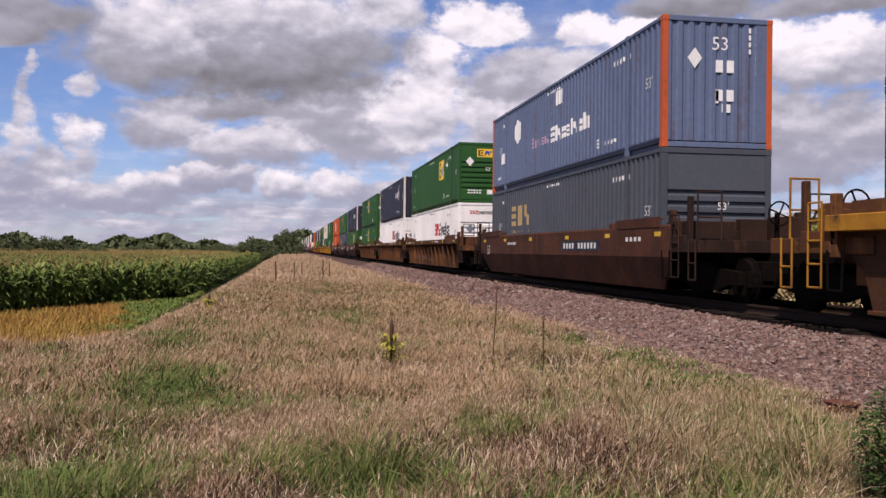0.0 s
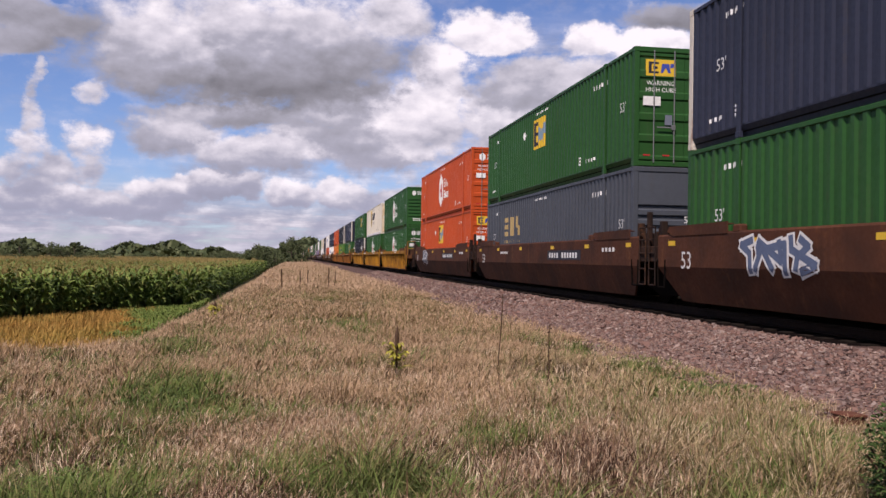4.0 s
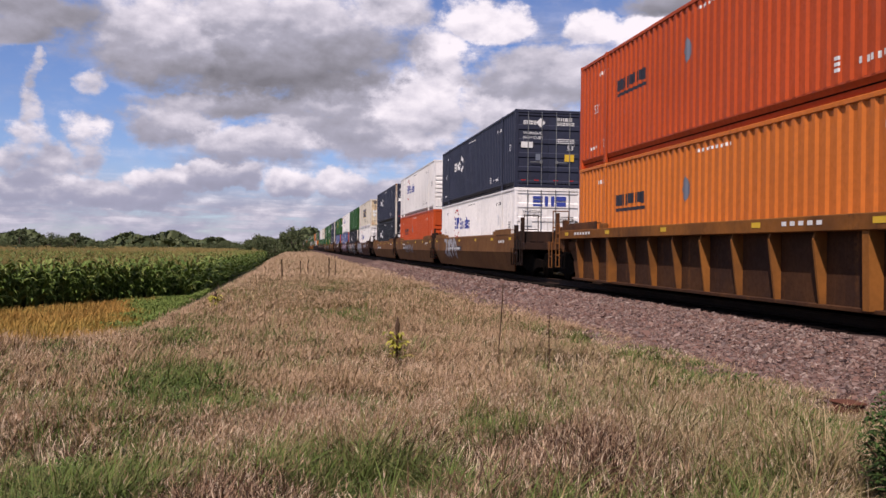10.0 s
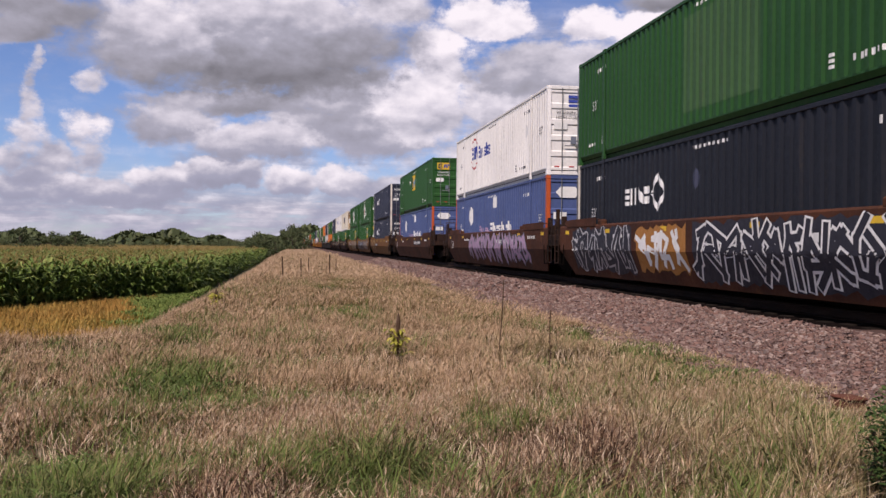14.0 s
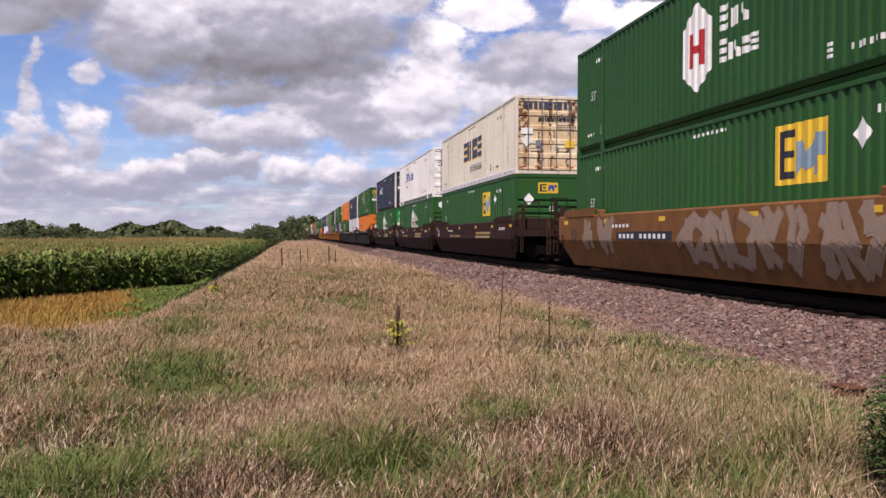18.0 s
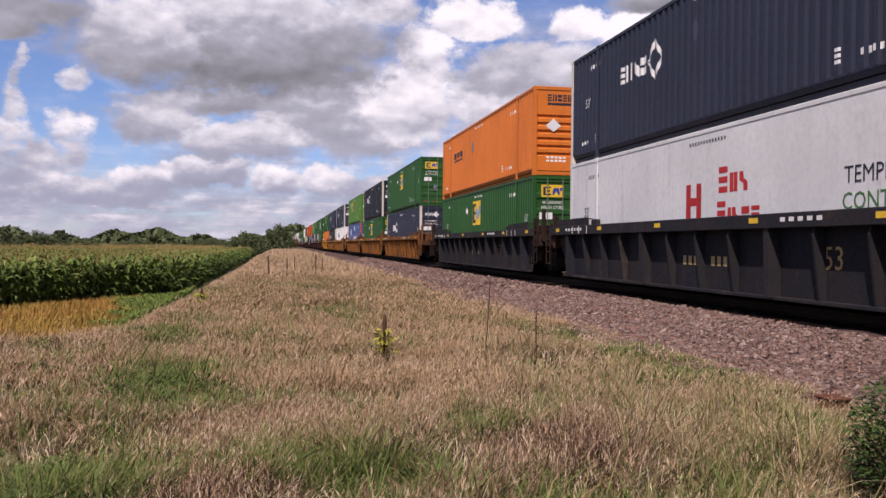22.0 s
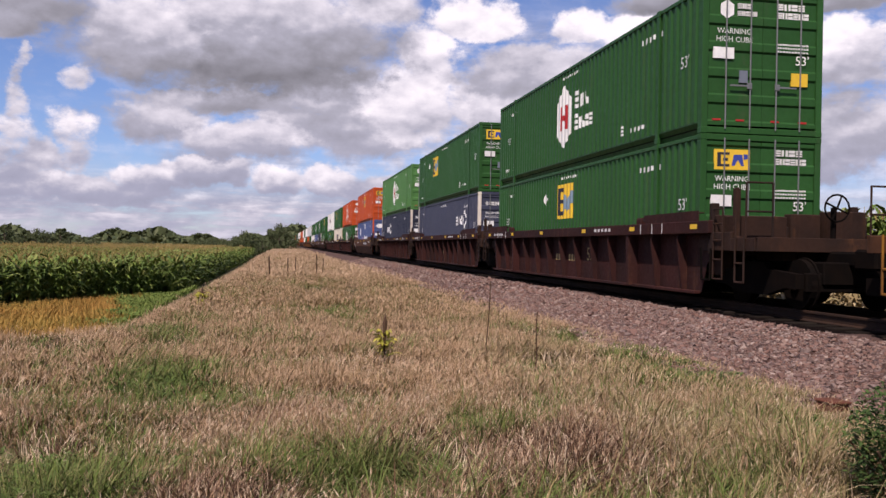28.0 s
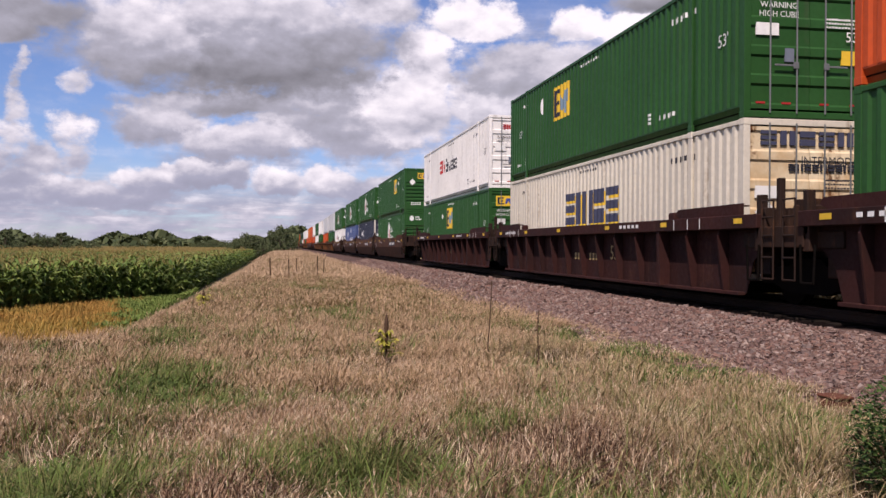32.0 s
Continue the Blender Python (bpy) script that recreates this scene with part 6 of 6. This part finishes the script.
def common_marks(top, colour, end):
    ink = "mark_dark" if colour in ("white", "cream", "silver") else "mark"
    if colour not in ("cream", "amber"):
        side_text("53'", -7.3, 1.52, 0.34, ink, top), side_text("53'", 6.7, 1.50, 0.34, ink, top)
    side_mark("number_marking", letters(-5.1, -6.2, 2.34, 2.46, 9, 0.55) + letters(6.6, 5.8, 2.37, 2.47, 7, 0.55), ink, top)
    side_mark("notice_marking", letters(0.75, -0.75, 2.60, 2.67, 13, 0.5) + letters(7.2, 6.6, 0.44, 0.52, 5, 0.5) + letters(-4.5, -5.4, 0.44, 0.54, 7, 0.5) + word(-3.9, -4.05, 0.42, 0.66, "X", 0.3) + word(6.15, 6.0, 0.42, 0.64, "X", 0.3), ink, top)
    if "doors" in end:
        if end == "doors" and colour != "cream":
            end_text("WARNING", -0.62, 2.02, 0.15, ink, top), end_text("HIGH CUBE", -0.62, 1.86, 0.15, ink, top)
            end_text("53'", 0.85, 1.50, 0.26, ink, top)
        if colour not in ("white", "cream"):
            end_plate("number_marking", end_word(0.30, 0.92, 2.50, 2.62, 4, 0.2) + end_word(0.30, 1.0, 2.33, 2.45, 6, 0.2), ink, top)
        elif colour == "cream":
            end_plate("number_marking", end_word(-0.4, 1.0, 1.98, 2.10, 9, 0.2), ink, top)
        end_plate("data_panel", bars(0.30, 1.0, 1.80, 0.035, 11) + bars(0.30, 1.0, 1.73, 0.035, 12, 5) + bars(0.30, 1.0, 1.66, 0.035, 11, 7), ink, top)
        end_plate("notice_label", [(-1.06, -0.62, 1.48, 1.70)], "mark", top, "white printed notice")
        end_plate("sticker", [(-0.50, -0.32, 1.02, 1.26)], "mark_grey", top)
        end_plate("sticker", [(0.62, 0.98, 1.00, 1.26)], "mark_yellow", top, "yellow sticker")
        end_plate("reflector", [(-1.05, -0.88, 0.26, 0.295), (-0.55, -0.38, 0.26, 0.295), (0.2, 0.37, 0.26, 0.295), (0.8, 0.97, 0.26, 0.295)], "mark_red", top, "red reflectors")
    elif end == "louvre":
        if colour != "amber":
            end_text("53'", 0.15, 1.62, 0.24, ink, top, -LONG / 2 + 0.014)
        end_plate("notice_label", [(0.1, 0.62, 0.42, 0.64)], "mark", top, "white printed notice")
        end_plate("data_panel", bars(-0.85, -0.15, 0.45, 0.07, 5) + bars(-0.85, -0.15, 0.56, 0.07, 5, 9), ink, top)
    else:
        end_plate("number_marking", [(0.90, 0.98, 2.58 - 0.155 * k, 2.69 - 0.155 * k) for k in range(7)] + [(0.70, 0.78, 2.58 - 0.155 * k, 2.69 - 0.155 * k) for k in range(4)], ink, top)
        end_plate("notice_label", [(-0.1, 0.02, 1.0, 1.28)], "mark", top, "white notice")


def emp(top, colour, end, at):
    y = at if at is not None else (0.3 if "doors" in end else -3.2)
    side_mark("brand_panel", [rect(y - 0.75, y + 0.75, 1.46, 2.46)], "mark_yellow", top, "yellow brand panel")
    side_mark("brand_shape", [rect(y + 0.46, y + 0.62, 1.56, 2.36), rect(y + 0.14, y + 0.46, 1.56, 1.68), rect(y + 0.14, y + 0.46, 2.24, 2.36), rect(y + 0.18, y + 0.46, 1.91, 2.02)], "mark_dark", top).location.x = -0.004
    side_mark("brand_shape", [[(y - 0.36, 1.74, 2.16), (y - 0.18, 1.66, 1.95), (y, 1.74, 2.16), (y + 0.10, 1.58, 2.14)], rect(y - 0.48, y - 0.36, 1.58, 2.24), rect(y - 0.66, y - 0.48, 1.88, 2.24)],
              "mark_blue" if colour == "lgreen" else "mark_steel", top).location.x = -0.004
    side_mark("placard", [diamond(y + (1.9 if "doors" in end else -1.55), 2.1, 0.26)], "mark", top, "white diamond placard")
    z, x = 2.40, (-0.62 if end == "doors" else -0.02)
    end_plate("brand_panel", [(x - 0.38, x + 0.38, z - 0.20, z + 0.20)], "mark_yellow", top, "yellow brand panel")
    end_shape("brand_shape", [[(x - 0.32, z - 0.14), (x - 0.06, z - 0.14), (x - 0.06, z - 0.09), (x - 0.24, z - 0.09), (x - 0.24, z + 0.09), (x - 0.06, z + 0.09), (x - 0.06, z + 0.14), (x - 0.32, z + 0.14)], [(x - 0.20, z - 0.03), (x - 0.09, z - 0.03), (x - 0.09, z + 0.03), (x - 0.20, z + 0.03)]], "mark_dark", top)
    end_shape("brand_shape", [[(x - 0.01, z - 0.12), (x + 0.05, z - 0.12), (x + 0.12, z), (x + 0.19, z - 0.12), (x + 0.25, z - 0.12), (x + 0.21, z + 0.10), (x + 0.03, z + 0.10)], [(x + 0.24, z + 0.0), (x + 0.33, z + 0.02), (x + 0.33, z + 0.11), (x + 0.24, z + 0.11)]], "mark_blue", top)
    if end != "doors":
        end_shape("placard", [[(-0.75, 1.75), (-0.55, 1.98), (-0.75, 2.21), (-0.95, 1.98)]], "mark", top)


def hub(top, colour, end, at):
    y = at if at is not None else 0.55
    ink = "mark_red" if colour == "silver" else "mark"
    side_mark("emblem", [[(y - 0.62, 1.0, 2.0), (y, 0.62, 2.45), (y + 0.62, 1.0, 2.0)]], "mark" if colour != "silver" else "silver", top, "white six-sided emblem")
    side_mark("emblem_bars", [rect(y - 0.32, y - 0.12, 1.15, 1.85), rect(y + 0.12, y + 0.32, 1.15, 1.85), rect(y - 0.12, y + 0.12, 1.42, 1.58)], "mark_red", top).location.x = -0.004
    side_mark("brand_marking", word(y - 1.0, y - 2.1, 1.62, 2.10, "Xxx") + word(y - 0.95, y - 2.5, 1.02, 1.46, "Xixxx"), ink, top)
    if colour == "silver":
        reefer_words(top, y)
    end_shape("emblem", [six(-0.78, 2.45, 0.19)], "mark", top)
    end_plate("brand_marking", end_word(-0.55, -0.25, 2.48, 2.58, 3) + end_word(-0.55, -0.12, 2.34, 2.43, 5), "mark", top)


def reefer_words(top, y):
    side_text("TEMPERATURE", y - 5.9, 1.66, 0.36, "mark_dark", top), side_text("CONTROLLED", y - 5.85, 1.28, 0.36, "mgreen", top)


def umax(top, colour, end, at):
    y = at if at is not None else (4.5 if "doors" in end else -2.9)
    side_mark("brand_marking", word(y, y - 1.65, 1.60, 2.0, "XXXX", 0.12), "mark", top)
    c, z = y - 2.0, 1.84
    side_mark("emblem", diamond_ring(c, z, 0.46), "mark", top, "white four-part diamond emblem")
    side_mark("placard", [diamond(0.6 if "doors" in end else 2.0, 2.0, 0.22)], "slate", top)
    x, z = (-0.98, 2.42) if "doors" in end else (-0.45, 2.12)
    end_plate("brand_marking", end_word(x, x + 0.52, z - 0.07, z + 0.07, 4, 0.18), "mark", top)
    end_shape("emblem", [[(x + 0.66 + a * 0.09 + dx, z + b * 0.09 + dz) for a, b in ((0, 1), (1, 0), (0, -1), (-1, 0))] for dx, dz in ((0.09, 0.0), (-0.09, 0.0), (0.0, 0.09), (0.0, -0.09))], "mark", top)
    if end == "plain":
        end_shape("placard", [[(-0.62, 1.62), (-0.4, 1.86), (-0.62, 2.10), (-0.84, 1.86)]], "tan_mark", top)


def swift(top, colour, end, at):
    y = at if at is not None else 1.9
    if at is not None:
        side_mark("emblem", [[(y - 0.62, 1.62, 2.62), (y - 0.3, 1.05, 2.60), (y, 0.86, 2.60), (y + 0.3, 1.05, 2.60), (y + 0.62, 1.62, 2.62)]], "mark_yellow", top, "yellow and dark shield emblem")
        side_mark("emblem_bend", [[(y - 0.1, 1.0, 1.5), (y + 0.2, 1.1, 2.0), (y + 0.52, 1.5, 2.55)], [(y - 0.5, 1.6, 2.1), (y - 0.3, 1.7, 2.5), (y - 0.1, 2.0, 2.55)]], "mark_dark", top).location.x = -0.004
        side_mark("brand_marking", letters(y - 1.0, y - 3.6, 1.62, 2.3, 5, 0.2, 0.22), "mark_dark", top)
        side_text("INTERMODAL", y - 2.3, 1.28, 0.36, "mark_grey", top)
        end_plate("brand_marking", end_word(-0.95, 0.95, 2.43, 2.67, 5), "mark_navy", top)
        return
    side_mark("brand_shadow", word(y - 0.1, y - 4.3, 1.16, 2.02, "XXlXX", 0.3), "mark_yellow", top)
    side_mark("brand_marking", word(y, y - 4.2, 1.22, 2.1, "XXlXX", 0.3), "mark_navy", top, "dark brand shapes").location.x = -0.004
    side_text("INTERMODAL", y - 2.9, 0.78, 0.42, "mark_dark", top)
    end_plate("brand_marking", end_word(-0.95, 0.95, 2.43, 2.69, 5), "mark_navy", top)
    end_text("INTERMODAL", 0.45, 2.16, 0.2, "mark_dark", top)
    end_shape("placard", [[(-0.85, 1.0), (-0.63, 1.23), (-0.85, 1.46), (-1.07, 1.23)]], "mark", top)


def stg(top, colour, end, at):
    y = at if at is not None else 4.3
    side_mark("emblem_ring", ring(y - 0.6, 1.85, 0.72, 0.09), "mark_red", top, "thin red ring")
    side_mark("brand_marking", word(y - 0.1, y - 1.45, 1.60, 2.15, "XXX", 0.3) + word(y - 1.6, y - 4.0, 1.56, 2.1, "Xxxixlixx"), "mark_blue", top, "blue brand shapes").location.x = -0.004
    side_mark("placard", [diamond(-5.4, 1.75, 0.26)], "silver", top)
    z = 2.33 if end != "louvre" else 2.42
    end_plate("brand_marking", end_word(-0.58, 0.78, z - 0.12, z + 0.26, 3, 0.22), "mark_blue", top, "blue brand shapes")


def xpo(top, colour, end, at):
    y = at if at is not None else (3.0 if "doors" in end else -1.15)
    side_mark("brand_marking", word(y, y - 1.55, 1.40, 2.05, "XXX", 0.3), "mark_red", top, "red brand shapes")
    side_mark("brand_marking", word(y - 1.6, y - 4.5, 1.38, 2.05, "Xxxixlixx", 0.3), "mark_dark", top)
    end_plate("brand_marking", end_word(-0.72, -0.28, 2.35, 2.53, 3), "mark_red", top)
    end_plate("brand_marking", end_word(-0.28, 0.6, 2.35, 2.50, 9), "mark_dark", top)
    if end == "louvre":
        end_shape("placard", [[(-0.7, 1.45), (-0.48, 1.66), (-0.7, 1.87), (-0.92, 1.66)]], "mark_grey", top)


def stack(top, colour, end, at):
    y = at if at is not None else 2.4
    side_mark("brand_marking", word(y, y - 1.9, 1.12, 1.46, "Xxxixix", 0.24), "mark_lilac", top)
    side_mark("brand_marking", word(y - 2.1, y - 5.8, 1.08, 1.55, "Xlxxxlxxlx", 0.26), "mark", top, "white brand shapes")
    side_mark("emblem", [disc(y + 1.9, 1.95, 0.42)], "mark", top, "white globe emblem")
    side_mark("notice_label", [rect(-0.85, -0.25, 2.15, 2.58), rect(6.1, 6.65, 1.0, 1.38)], "mark", top)
    if end == "hexdoors":
        for x in (-0.58, 0.58):
            end_shape("emblem", [[(x - 0.42, 2.35), (x - 0.24, 2.53), (x + 0.24, 2.53), (x + 0.42, 2.35), (x + 0.24, 2.17), (x - 0.24, 2.17)]], "mark", top)
        end_plate("notice_label", [(-0.98, -0.45, 0.75, 1.05)], "mark", top, "white notice")
    else:
        end_text("53", 0.05, 2.3, 0.42, "mark", top), end_plate("notice_label", [(-0.1, 0.4, 1.68, 1.95), (-0.05, 0.45, 1.05, 1.3), (0.1, 0.3, 0.8, 0.98)], "mark", top, "white printed notices")
        end_shape("placard", [[(-0.55, 1.75), (-0.38, 1.98), (-0.55, 2.21), (-0.72, 1.98)]], "mark", top)


def csx(top, colour, end, at):
    side_mark("brand_marking", word(5.1, 2.6, 1.5, 2.2, "XXX", 0.3), "mark_tan", top, "faded yellow brand shapes")
    side_mark("notice_marking", letters(5.0, 2.6, 1.24, 1.34, 9, 0.5) + letters(5.0, 2.6, 1.06, 1.15, 10, 0.5), "mark_tan", top)
    end_plate("brand_marking", [(-0.3, 0.0, 1.0, 1.3), (0.06, 0.36, 1.0, 1.3), (0.42, 0.72, 1.0, 1.3)], "mark_tan", top, "yellow brand shapes")


def sch(top, colour, end, at):
    y = at if at is not None else 5.2
    side_mark("brand_marking", letters(y, y - 1.8, 1.72, 2.0, 9, 0.2) + [rect(y - 1.8, y, 1.58, 1.66)], "mark_dark", top)
    side_mark("placard", [diamond(1.2, 1.9, 0.28)], "mark_grey", top)
    z = 2.42
    end_plate("brand_marking", end_word(-0.82, 0.72, z, z + 0.22, 9) + [(-0.82, 0.72, z - 0.13, z - 0.05)], "mark_dark", top, "dark brand shapes")
    end_shape("placard", [[(-0.62, 1.42), (-0.36, 1.62), (-0.62, 1.86), (-0.88, 1.62)]], "silver", top)


def patch(top, colour, end, at):
    side_mark("paint_patch", [rect(-1.85, 1.2, 0.5, 2.5)], "patch_green", top, "paler repainted patch")


BRANDS = dict(emp=emp, hub=hub, umax=umax, swift=swift, stg=stg, xpo=xpo, stack=stack, csx=csx, sch=sch, patch=patch)


# ---- marks on the cars ----
def car_plate(name, spans, mat, car, x=None):
    x = (-1.535 if car["smooth_side"] else -1.585) if x is None else x
    key = (name, str(spans), x)
    if key not in SHARED:
        SHARED[key] = mesh_of(name, boxes(*[(x, x + 0.004, min(a, b), max(a, b), c, d) for a, b, c, d in spans]))
    piece(name, SHARED[key], M[mat], car)


def car_bars(y0, y1, z0, z1, n):
    step = (y0 - y1) / n
    return [(y0 - k * step, y0 - (k + 0.55) * step, z0, z1) for k in range(n) if n < 7 or k != 4]


def slant_block(name, y0, y1, z0, z1, mat, car, x=-1.5365):
    """A leaning block with a slit, in place of a railway's emblem."""
    if name not in SHARED:
        bm = bmesh.new()
        mid, s = (z0 + z1) / 2, 0.18
        for a, b in ((z0, mid - 0.03), (mid + 0.03, z1)):
            sa, sb = s * (a - z0) / (z1 - z0), s * (b - z0) / (z1 - z0)
            bm.faces.new([bm.verts.new(p) for p in ((x, y0 - sa, a), (x, y1 - sa, a), (x, y1 - sb, b), (x, y0 - sb, b))])
        bmesh.ops.recalc_face_normals(bm, faces=bm.faces[:])
        SHARED[name] = mesh_of(name, bm)
    piece(name, SHARED[name], M[mat], car)


def car_marks(car, kind, colour, near_free, rng):
    if kind == "smooth" and colour == "car_maroon":
        slant_block("railway_emblem", -2.1, -4.9, 0.89, 1.14, "mark_tan", car)
    yellow = [(y - 0.16, y + 0.16, 1.30, 1.40) if kind == "smooth" else (y - 0.14, y + 0.14, 1.37, 1.46) for y in (-8.4, -5.4, -2.2, 1.6, 5.0, 8.3)]
    if colour != "car_yellow":
        car_plate("reflector", yellow, "mark_yellow", car)
    if kind == "smooth":
        car_plate("number_board", [(-1.7, -4.9, 0.98, 1.26)] if colour != "car_tan" else [(4.3, 1.1, 0.88, 1.08)], "mark_dark", car) if colour != "car_maroon" else None
        ahead = 6.0 if colour in ("car_maroon", "car_tan") else 0.0
        car_plate("number_marking", car_bars(-1.9 + ahead, -4.7 + ahead, 1.04 - ahead * 0.02, 1.19 - ahead * 0.028, 11), "mark" if colour != "car_maroon" else "mark_tan", car, -1.5385)
        side_text("53", 7.6, 1.1 if colour == "car_maroon" else 0.98, 0.5, "mark_dark" if colour == "car_tan" else "mark", car, -1.538)
        car_plate("notice_marking", car_bars(-6.6, -7.6, 1.2, 1.3, 4) + car_bars(4.6, 3.4, 1.18, 1.26, 5), "mark", car)
    else:
        if colour in ("car_maroon", "car_grey"):
            side_text("53", -2.0 if colour != "car_grey" else -4.0, 0.80, 0.5, "mark_tan", car, -1.324)
            car_plate("number_marking", car_bars(0.9, -1.2, 0.62, 0.80, 9), "mark_tan", car, -1.324)
            car_plate("gauge_line", [(y, y + 0.025, 1.30, 1.50) for y in (-5.9, -6.5, -7.0, 5.9, 6.5, 7.0)], "mark", car)
        car_plate("notice_marking", car_bars(7.6, 6.2, 1.38, 1.45, 6) + car_bars(-3.0, -4.2, 1.38, 1.45, 5), "mark", car)


def graffiti(car, y0, y1, z0, z1, fill, line, seed, backing=""):
    """Sprayed strokes: each figure a bent ribbon, over a wider ribbon in the outline's colour."""
    rng = random.Random(seed)
    n = max(3, int((y0 - y1) / 0.62))
    step = (y0 - y1) / n
    figures = []
    for k in range(n):
        c = y0 - (k + 0.5) * step
        for _ in range(2):
            figures.append([(c + rng.uniform(-0.6, 0.6) * step, z0 + (z1 - z0) * h) for h in (rng.uniform(0, 0.2), rng.uniform(0.2, 0.9), rng.uniform(0.3, 0.8), rng.uniform(0.75, 1.0))])
    flat = car["smooth_side"]
    if backing:
        bm, last = bmesh.new(), None
        for k in range(4 * n + 1):
            y = y0 + (y1 - y0) * k / (4 * n)
            low, high = max(0.22, z0 + rng.uniform(-0.1, 0.05)), min(1.47, z1 + rng.uniform(-0.08, 0.06))
            row = [bm.verts.new((-1.53 + max(0.0, 0.86 - z) * 0.3451 - 0.004, y, z)) for z in (low, 0.86, high)]
            if last:
                bm.faces.new((last[0], last[1], row[1], row[0])), bm.faces.new((last[1], last[2], row[2], row[1]))
            last = row
        part("spray_backing", bm, M[backing], car)
    for name, mat, wide, lift in (("spray_outline", line, 0.115, 0.006), ("spray_fill", fill, 0.065, 0.010)):
        bm = bmesh.new()
        for run in figures:
            for (a, b), (c, d) in zip(run, run[1:]):
                s = math.hypot(c - a, d - b) or 1
                ny, nz = -(d - b) / s * wide, (c - a) / s * wide
                ey, ez = (c - a) / s * wide * 0.7, (d - b) / s * wide * 0.7
                a, b, c, d = a - ey, b - ez, c + ey, d + ez
                extra, last = rng.uniform(0, 0.0015), None
                for k in range(9):
                    f = k / 8
                    row = []
                    for g in (1, -1):
                        y, z = a + (c - a) * f + ny * g, b + (d - b) * f + nz * g
                        z = min(max(z, 0.22), 1.48 if flat else 1.27)
                        x = -1.53 + max(0.0, 0.86 - z) * 0.3451 if flat else -1.319
                        row.append(bm.verts.new((x - lift - extra, y, z)))
                    if last:
                        bm.faces.new((last[0], last[1], row[1], row[0]))
                    last = row
        bmesh.ops.recalc_face_normals(bm, faces=bm.faces[:])
        part(name, bm, M[mat], car)


# car, from, to, bottom, top, fill, outline
SPRAY = [(1, 5.0, -0.5, 0.35, 1.2, "spray_blue", "car_rust"), (4, 5.6, 3.2, 0.8, 1.4, "pale", "mark"), (6, 5.5, 3.6, 0.7, 1.45, "mark_grey", "mark"), (10, 3.0, -2.2, 0.35, 1.25, "spray_white", "spray_grey"),
         (13, 5.6, 2.2, 0.55, 1.5, "spray_white", "spray_grey"), (14, 3.0, -1.0, 0.7, 1.2, "spray_grey", "car_tan"), (16, 6.8, 1.2, 0.4, 1.45, "spray_white", "spray_blue", "spray_grey"), (16, -3.6, -5.2, 1.0, 1.4, "spray_grey", "car_brown"),
         (17, 7.8, 3.4, 0.35, 1.45, "mark_dark", "spray_white", "mark_dark"), (17, 3.1, 0.5, 0.45, 1.4, "mark", "spray_orange", "spray_orange"), (17, 0.2, -6.2, 0.3, 1.45, "mark_dark", "mark", "mark_dark"), (18, 3.5, -6.6, 0.35, 1.45, "mark_lilac", "mark_grey"),
         (20, 7.4, 3.6, 0.5, 1.45, "car_tan", "mark_tan"), (21, 6.8, -1.0, 0.4, 1.45, "mark_grey", "mark_dark"), (21, -1.6, -6.4, 0.5, 1.4, "spray_pale", "mark_grey"),
         (22, 0.8, -8.4, 0.4, 1.46, "spray_pale", "spray_pale"), (22, 6.8, 4.4, 0.6, 1.4, "spray_pale", "spray_pale"), (7, -3.4, -4.6, 0.4, 1.1, "spray_blue", "spray_white"), (31, 0.2, -1.6, 0.5, 1.2, "spray_grey", "car_rust")]


def motions():
    """The train rolls towards the camera and past it."""
    for ob, y, z in MOVING:
        walk(ob, [(4.0 * i, pose(TRACK, y - gone, z)) for i, gone in enumerate(GONE)])


build_train()
motions()
